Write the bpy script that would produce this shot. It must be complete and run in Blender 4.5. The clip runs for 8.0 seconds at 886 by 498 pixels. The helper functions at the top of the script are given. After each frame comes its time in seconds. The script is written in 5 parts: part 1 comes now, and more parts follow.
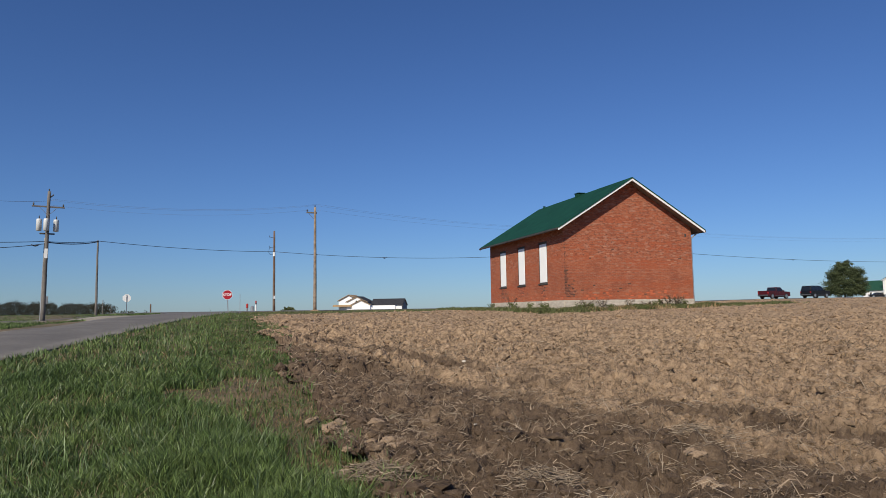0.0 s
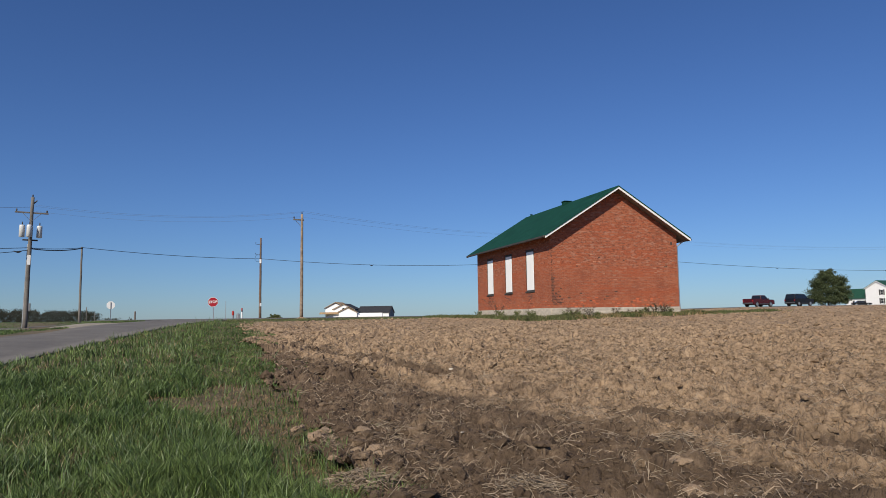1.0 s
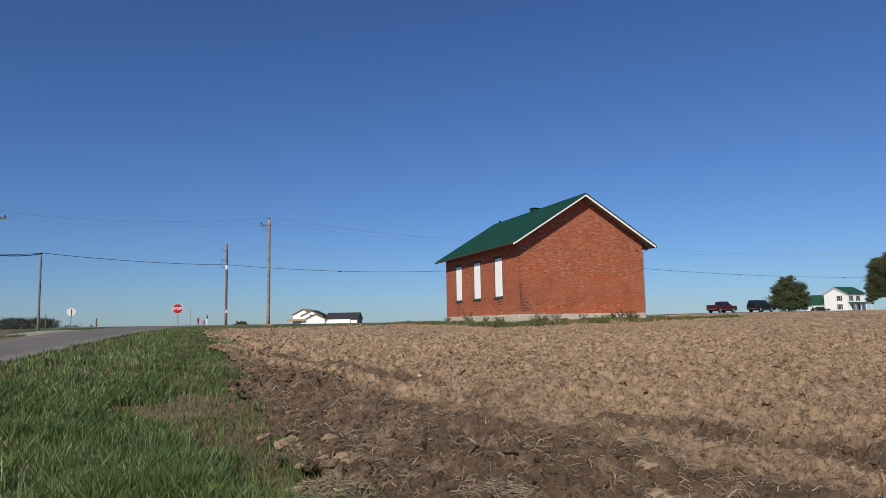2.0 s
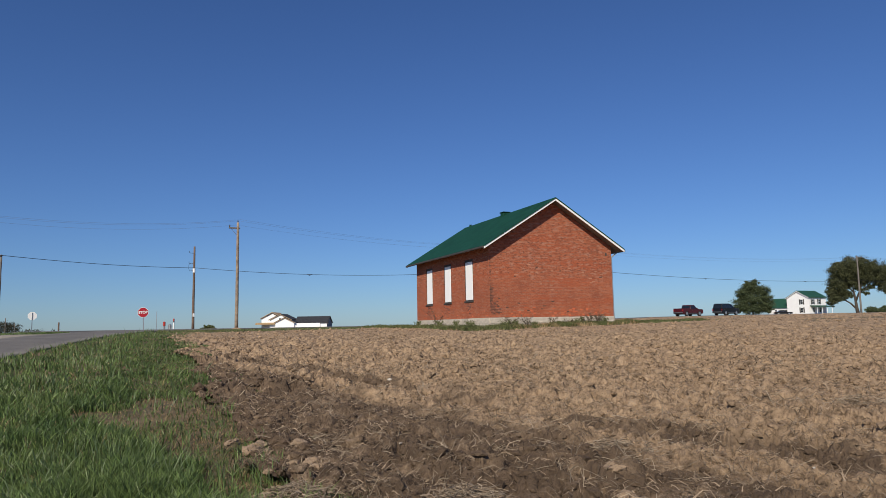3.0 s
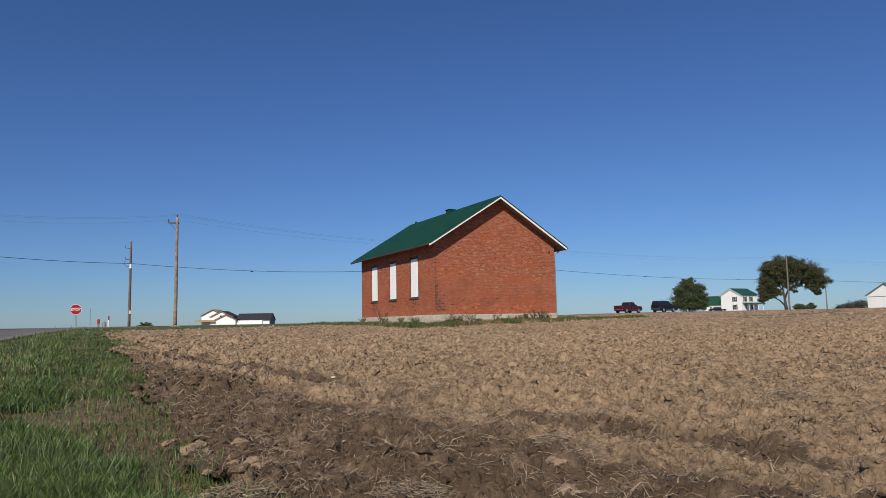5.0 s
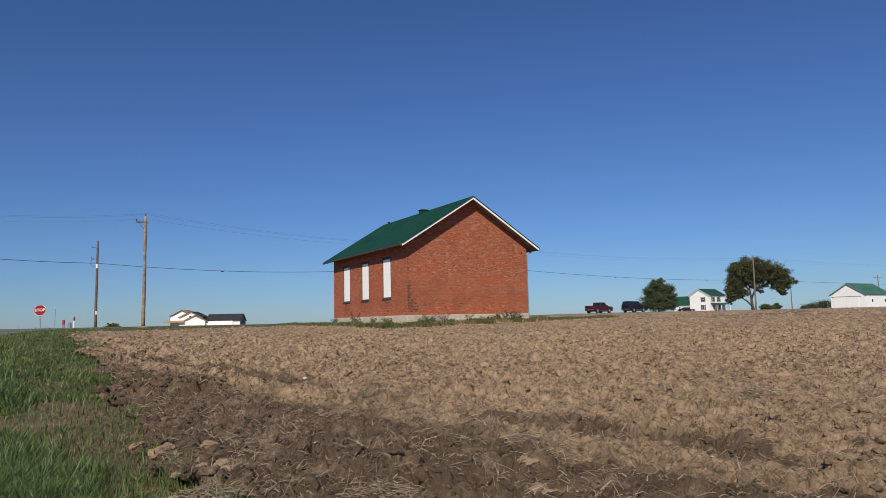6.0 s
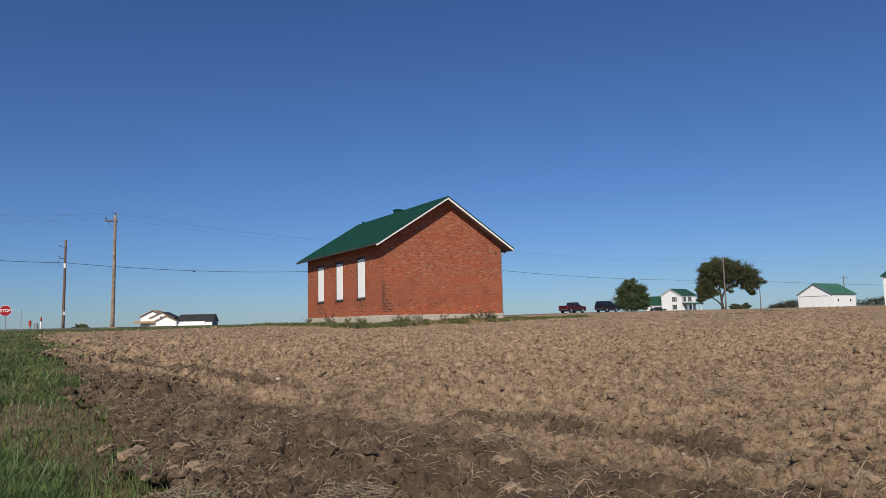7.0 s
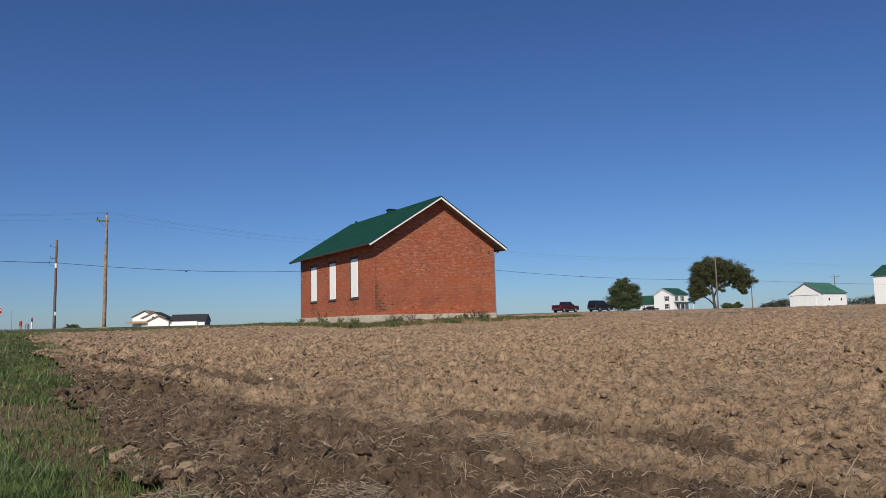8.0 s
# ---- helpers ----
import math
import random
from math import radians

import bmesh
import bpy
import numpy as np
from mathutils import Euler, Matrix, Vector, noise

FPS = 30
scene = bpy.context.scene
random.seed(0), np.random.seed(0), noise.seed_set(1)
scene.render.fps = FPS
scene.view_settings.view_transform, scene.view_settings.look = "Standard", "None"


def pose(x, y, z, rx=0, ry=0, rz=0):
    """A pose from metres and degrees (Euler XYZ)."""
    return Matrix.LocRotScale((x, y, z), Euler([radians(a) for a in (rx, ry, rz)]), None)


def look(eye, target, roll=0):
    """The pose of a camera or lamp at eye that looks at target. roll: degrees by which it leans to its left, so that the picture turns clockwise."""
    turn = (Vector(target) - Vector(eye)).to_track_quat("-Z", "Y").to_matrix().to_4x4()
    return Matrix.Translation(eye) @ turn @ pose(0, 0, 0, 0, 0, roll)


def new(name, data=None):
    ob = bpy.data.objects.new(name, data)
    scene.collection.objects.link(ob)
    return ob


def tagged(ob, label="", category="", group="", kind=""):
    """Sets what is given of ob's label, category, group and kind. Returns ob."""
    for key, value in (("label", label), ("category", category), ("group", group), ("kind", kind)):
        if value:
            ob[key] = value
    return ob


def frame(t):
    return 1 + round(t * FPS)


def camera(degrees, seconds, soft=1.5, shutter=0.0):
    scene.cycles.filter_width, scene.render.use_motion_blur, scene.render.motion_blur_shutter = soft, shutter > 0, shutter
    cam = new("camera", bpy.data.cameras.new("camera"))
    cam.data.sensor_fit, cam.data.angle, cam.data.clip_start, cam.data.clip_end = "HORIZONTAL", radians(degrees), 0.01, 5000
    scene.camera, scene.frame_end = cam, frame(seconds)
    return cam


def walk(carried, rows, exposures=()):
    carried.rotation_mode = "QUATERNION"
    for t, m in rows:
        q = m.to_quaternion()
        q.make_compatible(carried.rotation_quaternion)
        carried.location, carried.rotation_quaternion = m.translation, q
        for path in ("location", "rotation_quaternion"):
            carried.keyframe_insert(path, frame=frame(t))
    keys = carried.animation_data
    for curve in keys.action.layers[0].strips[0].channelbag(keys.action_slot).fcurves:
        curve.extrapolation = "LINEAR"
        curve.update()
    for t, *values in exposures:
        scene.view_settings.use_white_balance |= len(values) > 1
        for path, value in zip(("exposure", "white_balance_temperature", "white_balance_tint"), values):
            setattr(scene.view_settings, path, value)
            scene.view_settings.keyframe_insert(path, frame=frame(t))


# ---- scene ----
# ---------------------------------------------------------------- camera
EYE = 1.55
cam = camera(64.92, 8.0, soft=0.8)
# seconds, yaw, pitch, roll: the camera pans where it stands
ROWS = [
    (0, -0.000, 5.000, 0.870),
    (0.5, -0.248, 5.337, 0.832),
    (1, -1.057, 5.602, 0.814),
    (1.5, -2.310, 5.858, 0.877),
    (3, -6.042, 6.335, 1.013),
    (3.5, -7.090, 6.294, 1.065),
    (4, -8.179, 6.183, 1.044),
    (4.5, -9.378, 6.072, 1.077),
    (6, -12.793, 5.992, 1.192),
    (6.5, -13.907, 5.981, 1.262),
    (7, -14.875, 5.947, 1.304),
    (7.5, -15.415, 5.919, 1.404),
    (8, -15.434, 5.902, 1.404),
]
walk(cam, [(t, pose(0, 0, EYE, 90 + pitch, roll, yaw)) for t, yaw, pitch, roll in ROWS],
     exposures=[(0, 0.0), (3, -0.01), (4.5, -0.07), (8, -0.10)])

# ---------------------------------------------------------------- world and sun
SUN_AZ, SUN_EL = 207.0, 35.0
world = bpy.data.worlds.new("sky")
scene.world = world
world.use_nodes = True
wn = world.node_tree
sky = wn.nodes.new("ShaderNodeTexSky")
sky.sky_type = "NISHITA"
sky.sun_disc = False
sky.sun_elevation, sky.sun_rotation = radians(SUN_EL), radians(SUN_AZ)
sky.altitude, sky.air_density, sky.dust_density, sky.ozone_density = 200, 1.0, 0.15, 2.5
tint = wn.nodes.new("ShaderNodeMixRGB")
tint.blend_type = "MULTIPLY"
tint.inputs["Fac"].default_value = 1.0
tint.inputs["Color2"].default_value = (0.45, 0.65, 1.02, 1)
wn.links.new(sky.outputs[0], tint.inputs["Color1"])
wn.links.new(tint.outputs[0], wn.nodes["Background"].inputs[0])
wn.nodes["Background"].inputs[1].default_value = 0.081
sun_data = bpy.data.lights.new("sun", "SUN")
sun_data.energy, sun_data.angle, sun_data.color = 4.6, radians(0.53), (1.0, 0.91, 0.76)
sun = new("sun", sun_data)
_e, _a = radians(SUN_EL), radians(SUN_AZ)
sun.matrix_world = look((math.sin(_a) * math.cos(_e) * 50, math.cos(_a) * math.cos(_e) * 50, math.sin(_e) * 50), (0, 0, 0))
scene.view_settings.exposure = 0.0

# ---------------------------------------------------------------- materials
def mat(name, c1, c2, scale=6.0, rough=0.8, metal=0.0, bump=0.0, bscale=None, detail=6.0, fine=0.0, island=0.0, piece=0.0, spec=0.5):
    """Two colours mixed by noise at two scales, with relief; island and piece vary the brightness from bit to bit."""
    m = bpy.data.materials.new(name)
    m.use_nodes = True
    nt = m.node_tree
    N, L = nt.nodes, nt.links
    b = N["Principled BSDF"]
    b.inputs["Roughness"].default_value = rough
    b.inputs["Metallic"].default_value = metal
    b.inputs["Specular IOR Level"].default_value = spec
    tc = N.new("ShaderNodeTexCoord")
    n1 = N.new("ShaderNodeTexNoise")
    n1.inputs["Scale"].default_value, n1.inputs["Detail"].default_value = scale, detail
    n2 = N.new("ShaderNodeTexNoise")
    n2.inputs["Scale"].default_value, n2.inputs["Detail"].default_value = scale * 9, 4
    L.new(tc.outputs["Object"], n1.inputs["Vector"])
    L.new(tc.outputs["Object"], n2.inputs["Vector"])
    add = N.new("ShaderNodeMath")
    add.operation = "MULTIPLY_ADD"
    L.new(n2.outputs["Fac"], add.inputs[0])
    add.inputs[1].default_value = 0.5
    L.new(n1.outputs["Fac"], add.inputs[2])
    ramp = N.new("ShaderNodeValToRGB")
    ramp.color_ramp.elements[0].position, ramp.color_ramp.elements[1].position = 0.5, 1.0
    ramp.color_ramp.elements[0].color, ramp.color_ramp.elements[1].color = (*c1, 1), (*c2, 1)
    L.new(add.outputs[0], ramp.inputs["Fac"])
    out = ramp.outputs["Color"]
    for amount, kind in ((island, "g"), (piece, "o")):
        if amount:
            src = N.new("ShaderNodeNewGeometry").outputs["Random Per Island"] if kind == "g" else N.new("ShaderNodeObjectInfo").outputs["Random"]
            mr = N.new("ShaderNodeMapRange")
            mr.inputs["To Min"].default_value, mr.inputs["To Max"].default_value = 1 - amount, 1 + amount
            L.new(src, mr.inputs["Value"])
            mul = N.new("ShaderNodeVectorMath")
            mul.operation = "SCALE"
            L.new(out, mul.inputs[0])
            L.new(mr.outputs[0], mul.inputs["Scale"])
            out = mul.outputs[0]
    L.new(out, b.inputs["Base Color"])
    if bump:
        nb = N.new("ShaderNodeTexNoise")
        nb.inputs["Scale"].default_value, nb.inputs["Detail"].default_value = bscale or scale * 8, 8
        L.new(tc.outputs["Object"], nb.inputs["Vector"])
        bp = N.new("ShaderNodeBump")
        bp.inputs["Strength"].default_value, bp.inputs["Distance"].default_value = bump, 0.02
        L.new(nb.outputs["Fac"], bp.inputs["Height"])
        L.new(bp.outputs[0], b.inputs["Normal"])
    return m


def leaf_mat(name, dark, light, through_light=0.25, rough=0.45, spec=0.4, vary=0.5):
    """Leaf or blade: colour varies from one to the next, some light passes through."""
    m = mat(name, dark, light, scale=1.2, rough=rough, island=vary, spec=spec)
    N, L = m.node_tree.nodes, m.node_tree.links
    b = N["Principled BSDF"]
    tr = N.new("ShaderNodeBsdfTranslucent")
    L.new(b.inputs["Base Color"].links[0].from_socket, tr.inputs["Color"])
    mix = N.new("ShaderNodeMixShader")
    mix.inputs[0].default_value = through_light
    L.new(b.outputs[0], mix.inputs[1])
    L.new(tr.outputs[0], mix.inputs[2])
    L.new(mix.outputs[0], N["Material Output"].inputs[0])
    return m


def brick_mat():
    """Old soft red brick, narrow lime joints, courses of paler and darker brick."""
    m = bpy.data.materials.new("old_brick")
    m.use_nodes = True
    N, L = m.node_tree.nodes, m.node_tree.links
    b = N["Principled BSDF"]
    b.inputs["Roughness"].default_value = 0.9
    b.inputs["Specular IOR Level"].default_value = 0.25
    tc, sep, comb, add = N.new("ShaderNodeTexCoord"), N.new("ShaderNodeSeparateXYZ"), N.new("ShaderNodeCombineXYZ"), N.new("ShaderNodeMath")
    L.new(tc.outputs["Object"], sep.inputs[0])
    L.new(sep.outputs["X"], add.inputs[0])
    L.new(sep.outputs["Y"], add.inputs[1])
    L.new(add.outputs[0], comb.inputs["X"])
    L.new(sep.outputs["Z"], comb.inputs["Y"])
    br = N.new("ShaderNodeTexBrick")
    br.offset, br.squash = 0.5, 1.0
    L.new(comb.outputs[0], br.inputs["Vector"])
    for key, value in (("Scale", 1.0), ("Mortar Size", 0.007), ("Mortar Smooth", 0.3), ("Bias", -0.1), ("Brick Width", 0.215), ("Row Height", 0.076)):
        br.inputs[key].default_value = value
    br.inputs["Color1"].default_value = (0.40, 0.107, 0.050, 1)
    br.inputs["Color2"].default_value = (0.315, 0.080, 0.040, 1)
    br.inputs["Mortar"].default_value = (0.33, 0.17, 0.11, 1)
    # weathering: broad stains, courses stretched sideways, fine grain
    def layer(colour, sx, sz, lo, hi, amount, src, seed, over=None):
        mp = N.new("ShaderNodeMapping")
        mp.inputs["Scale"].default_value = (sx, sz, 1)
        mp.inputs["Location"].default_value = (seed, seed * 1.7, 0)
        L.new(comb.outputs[0], mp.inputs[0])
        n = N.new("ShaderNodeTexNoise")
        n.inputs["Scale"].default_value, n.inputs["Detail"].default_value = 1.0, 7
        L.new(mp.outputs[0], n.inputs["Vector"])
        mr = N.new("ShaderNodeMapRange")
        mr.inputs["From Min"].default_value, mr.inputs["From Max"].default_value, mr.inputs["To Max"].default_value = lo, hi, amount
        L.new(n.outputs["Fac"], mr.inputs["Value"])
        mx = N.new("ShaderNodeMixRGB")
        mx.inputs["Color2"].default_value = (*colour, 1)
        fac = mr.outputs[0]
        if over:
            both = N.new("ShaderNodeMath")
            both.operation = "MULTIPLY"
            L.new(fac, both.inputs[0])
            L.new(over, both.inputs[1])
            fac = both.outputs[0]
        L.new(fac, mx.inputs["Fac"])
        L.new(src, mx.inputs["Color1"])
        return mx.outputs[0]
    # the upper courses have lost their face, a band below was repointed
    wav = N.new("ShaderNodeTexNoise")
    wav.inputs["Scale"].default_value, wav.inputs["Detail"].default_value = 0.8, 5
    L.new(comb.outputs[0], wav.inputs["Vector"])
    lift = N.new("ShaderNodeMath")
    lift.operation = "MULTIPLY_ADD"
    L.new(wav.outputs["Fac"], lift.inputs[0])
    lift.inputs[1].default_value = 1.6
    L.new(sep.outputs["Z"], lift.inputs[2])
    worn_face = N.new("ShaderNodeMapRange")
    worn_face.inputs["From Min"].default_value, worn_face.inputs["From Max"].default_value, worn_face.inputs["To Min"].default_value = 2.6, 3.2, 0.45
    L.new(lift.outputs[0], worn_face.inputs["Value"])
    up = worn_face.outputs[0]
    c = layer((0.42, 0.135, 0.068), 0.35, 1.1, 0.42, 0.66, 0.6, br.outputs["Color"], 3.1)
    c = layer((0.20, 0.058, 0.034), 0.8, 0.8, 0.50, 0.72, 0.55, c, 9.4)
    c = layer((0.40, 0.095, 0.040), 0.22, 1.5, 0.50, 0.62, 0.6, c, 12.6)
    c = layer((0.45, 0.24, 0.17), 2.6, 9.0, 0.50, 0.64, 0.62, c, 5.2, up)
    c = layer((0.10, 0.042, 0.030), 5.5, 12.0, 0.52, 0.64, 0.6, c, 7.7, up)
    c = layer((0.47, 0.20, 0.11), 14.0, 26.0, 0.55, 0.66, 0.5, c, 2.3)
    c = layer((0.09, 0.040, 0.030), 10.0, 19.0, 0.55, 0.66, 0.6, c, 4.4, up)
    L.new(c, b.inputs["Base Color"])
    bp = N.new("ShaderNodeBump")
    bp.inputs["Strength"].default_value, bp.inputs["Distance"].default_value = 0.7, 0.012
    inv = N.new("ShaderNodeMath")
    inv.operation = "SUBTRACT"
    ng = N.new("ShaderNodeTexNoise")
    ng.inputs["Scale"].default_value, ng.inputs["Detail"].default_value = 9.0, 8
    L.new(comb.outputs[0], ng.inputs["Vector"])
    L.new(ng.outputs["Fac"], inv.inputs[0])
    L.new(br.outputs["Fac"], inv.inputs[1])
    L.new(inv.outputs[0], bp.inputs["Height"])
    L.new(bp.outputs[0], b.inputs["Normal"])
    return m


def soil_mat(name, patch=True):
    """Tilled clay soil: tan and dry on top, dark and moist in the strip last turned along the field's edge."""
    m = bpy.data.materials.new(name)
    m.use_nodes = True
    N, L = m.node_tree.nodes, m.node_tree.links
    b = N["Principled BSDF"]
    b.inputs["Roughness"].default_value = 0.95
    b.inputs["Specular IOR Level"].default_value = 0.15
    geo = N.new("ShaderNodeNewGeometry")

    def noise(scale, detail=6, rough=0.6):
        n = N.new("ShaderNodeTexNoise")
        n.inputs["Scale"].default_value, n.inputs["Detail"].default_value, n.inputs["Roughness"].default_value = scale, detail, rough
        L.new(geo.outputs["Position"], n.inputs["Vector"])
        return n.outputs["Fac"]

    def ramp(src, stops):
        r = N.new("ShaderNodeValToRGB")
        r.color_ramp.elements[0].position, r.color_ramp.elements[0].color = stops[0][0], (*stops[0][1], 1)
        r.color_ramp.elements[1].position, r.color_ramp.elements[1].color = stops[-1][0], (*stops[-1][1], 1)
        for p, c in stops[1:-1]:
            r.color_ramp.elements.new(p).color = (*c, 1)
        L.new(src, r.inputs["Fac"])
        return r.outputs["Color"]
    # the dry ramp's dark end also paints in shade between clods
    dry = ramp(noise(6.0, 9, 0.75), [(0.37, (0.125, 0.086, 0.055)), (0.47, (0.352, 0.246, 0.155)), (0.62, (0.52, 0.371, 0.237))])
    wet = ramp(noise(2.6, 9, 0.70), [(0.33, (0.102, 0.071, 0.048)), (0.54, (0.168, 0.117, 0.078)), (0.61, (0.25, 0.177, 0.117)), (0.69, (0.40, 0.29, 0.19))])
    dot = N.new("ShaderNodeVectorMath")
    dot.operation = "DOT_PRODUCT"
    L.new(geo.outputs["Position"], dot.inputs[0])
    dot.inputs[1].default_value = MOIST_N
    wob = N.new("ShaderNodeMath")
    wob.operation = "MULTIPLY_ADD"
    L.new(noise(1.1, 8, 0.72), wob.inputs[0])
    wob.inputs[1].default_value = 1.8
    L.new(dot.outputs["Value"], wob.inputs[2])
    mr = N.new("ShaderNodeMapRange")
    mr.inputs["From Min"].default_value, mr.inputs["From Max"].default_value = MOIST_C + 0.9 + 0.2, MOIST_C + 0.9 - 0.2
    L.new(wob.outputs[0], mr.inputs["Value"])
    # dark specks over the rest: moist soil, and shade between clods painted in
    shade_specks = N.new("ShaderNodeMapRange")
    shade_specks.inputs["From Min"].default_value, shade_specks.inputs["From Max"].default_value, shade_specks.inputs["To Max"].default_value = 0.52, 0.60, 0.55
    L.new(noise(4.5, 8, 0.75), shade_specks.inputs["Value"])
    mx = N.new("ShaderNodeMath")
    mx.operation = "MAXIMUM"
    L.new(mr.outputs[0], mx.inputs[0])
    L.new(shade_specks.outputs[0], mx.inputs[1])
    mix = N.new("ShaderNodeMixRGB")
    # a broken furrow beside the strip takes the strip's darker colour
    away = N.new("ShaderNodeMath")
    away.operation = "SUBTRACT"
    L.new(wob.outputs[0], away.inputs[0])
    away.inputs[1].default_value = MOIST_C + 0.9 + 0.9
    off = N.new("ShaderNodeMath")
    off.operation = "ABSOLUTE"
    L.new(away.outputs[0], off.inputs[0])
    fur = N.new("ShaderNodeMapRange")
    fur.inputs["From Min"].default_value, fur.inputs["From Max"].default_value = 0.34, 0.16
    L.new(off.outputs[0], fur.inputs["Value"])
    gaps = N.new("ShaderNodeMapRange")
    gaps.inputs["From Min"].default_value, gaps.inputs["From Max"].default_value, gaps.inputs["To Max"].default_value = 0.40, 0.50, 1.0
    L.new(noise(0.8, 3, 0.6), gaps.inputs["Value"])
    furrow = N.new("ShaderNodeMath")
    furrow.operation = "MULTIPLY"
    L.new(fur.outputs[0], furrow.inputs[0])
    L.new(gaps.outputs[0], furrow.inputs[1])
    most = N.new("ShaderNodeMath")
    most.operation = "MAXIMUM"
    L.new(mx.outputs[0], most.inputs[0])
    L.new(furrow.outputs[0], most.inputs[1])
    L.new(most.outputs[0], mix.inputs["Fac"])
    L.new(dry, mix.inputs["Color1"])
    L.new(wet, mix.inputs["Color2"])
    L.new(mix.outputs[0], b.inputs["Base Color"])
    bp = N.new("ShaderNodeBump")
    bp.inputs["Strength"].default_value, bp.inputs["Distance"].default_value = 1.0, 0.05
    L.new(noise(30.0, 9, 0.75), bp.inputs["Height"])
    L.new(bp.outputs[0], b.inputs["Normal"])
    return m


def glass_mat(name, tint):
    m = bpy.data.materials.new(name)
    m.use_nodes = True
    b = m.node_tree.nodes["Principled BSDF"]
    b.inputs["Base Color"].default_value = (*tint, 1)
    b.inputs["Roughness"].default_value = 0.04
    b.inputs["Specular IOR Level"].default_value = 0.7
    return m


MOIST_N, MOIST_C = (0.865, 0.503, 0.0), 5.45
M_BRICK = brick_mat()
M_SOIL = soil_mat("tilled_soil")
M_STONE = mat("foundation_stone", (0.36, 0.31, 0.25), (0.62, 0.55, 0.46), 2.5, 0.9, bump=0.6, piece=0.15)
M_ROOF = mat("green_roof", (0.003, 0.040, 0.024), (0.007, 0.066, 0.040), 1.6, 0.75, bump=0.3, bscale=30, island=0.1, spec=0.22)
M_ROOFB = mat("green_metal_roof", (0.025, 0.115, 0.06), (0.085, 0.20, 0.125), 0.6, 0.45, bump=0.1)
M_ROOFH = mat("dark_green_roof", (0.010, 0.055, 0.030), (0.02, 0.085, 0.05), 0.9, 0.6, bump=0.2)
M_WHITE = mat("white_paint", (0.84, 0.838, 0.825), (0.91, 0.908, 0.90), 1.1, 0.6, bump=0.12, bscale=12)
M_BOARD = mat("white_board", (0.89, 0.89, 0.875), (0.94, 0.94, 0.93), 1.5, 0.55)
M_SOFFIT = mat("weathered_soffit", (0.15, 0.12, 0.095), (0.28, 0.23, 0.18), 2.0, 0.8, bump=0.3)
M_GUTTER = mat("brown_gutter", (0.05, 0.038, 0.029), (0.10, 0.076, 0.058), 2.0, 0.5, metal=0.3)
M_SOOT = mat("soot_stained_brick", (0.045, 0.024, 0.018), (0.13, 0.07, 0.05), 4.0, 0.95, bump=0.5)
M_STAIN = mat("rain_stained_brick", (0.13, 0.050, 0.034), (0.22, 0.082, 0.052), 3.0, 0.95, bump=0.5, piece=0.3)
M_SPALL = mat("fresh_broken_brick", (0.40, 0.085, 0.035), (0.52, 0.14, 0.06), 3.0, 0.95, bump=0.5, piece=0.3)
M_PALE = mat("limed_brick", (0.36, 0.14, 0.08), (0.46, 0.24, 0.15), 3.0, 0.95, bump=0.5, piece=0.25)
M_FRAME = mat("dark_frame", (0.03, 0.027, 0.024), (0.075, 0.065, 0.058), 3.0, 0.7)
M_ASPHALT = mat("asphalt", (0.115, 0.105, 0.095), (0.19, 0.175, 0.155), 0.7, 0.9, bump=0.5, bscale=60)
M_GRAVEL = mat("gravel_shoulder", (0.20, 0.175, 0.14), (0.36, 0.32, 0.26), 2.0, 0.95, bump=0.8, bscale=25)
M_GROUND = mat("rough_grass_ground", (0.070, 0.062, 0.028), (0.20, 0.142, 0.078), 1.3, 0.95, bump=0.8, bscale=14, detail=9)
M_GRASS = leaf_mat("grass_blade", (0.060, 0.106, 0.028), (0.166, 0.226, 0.070), 0.28, 0.45, 0.4, 0.6)
# paler green: the sheen on glossy blades put into their colour
M_GRASSGLINT = leaf_mat("glint_blade", (0.13, 0.195, 0.075), (0.25, 0.30, 0.16), 0.3, 0.45, 0.4)
M_DRY = leaf_mat("dry_blade", (0.24, 0.16, 0.075), (0.42, 0.31, 0.17), 0.2)
M_THATCH = leaf_mat("dead_thatch", (0.15, 0.105, 0.056), (0.31, 0.225, 0.125), 0.1, 0.9, 0.15)
M_STRAW = mat("straw", (0.19, 0.148, 0.103), (0.42, 0.335, 0.24), 4.0, 0.85, island=0.4)
M_LITTER = mat("brown_litter", (0.12, 0.088, 0.062), (0.33, 0.25, 0.175), 4.0, 0.9, island=0.5, spec=0.2)
M_DRYSOIL = mat("dry_clay", (0.21, 0.145, 0.092), (0.36, 0.26, 0.17), 9.0, 0.95, bump=0.8, bscale=60)
M_WOOD = mat("pole_wood", (0.125, 0.088, 0.062), (0.38, 0.285, 0.205), 2.6, 0.85, bump=0.6)
M_WOODG = mat("grey_pole_wood", (0.105, 0.094, 0.083), (0.21, 0.19, 0.168), 1.5, 0.85, bump=0.6)
M_WOODD = mat("dark_pole_wood", (0.10, 0.062, 0.045), (0.19, 0.125, 0.09), 1.5, 0.85, bump=0.6)
M_STEEL = mat("galvanised_steel", (0.30, 0.31, 0.32), (0.46, 0.47, 0.48), 3.0, 0.45, metal=0.7)
M_TRANSF = mat("transformer_paint", (0.55, 0.57, 0.57), (0.72, 0.73, 0.72), 2.0, 0.4)
M_WIRE = mat("black_cable", (0.012, 0.012, 0.014), (0.03, 0.03, 0.033), 2.0, 0.6)
M_WIREP = mat("weathered_wire", (0.10, 0.12, 0.15), (0.16, 0.18, 0.22), 2.0, 0.5)
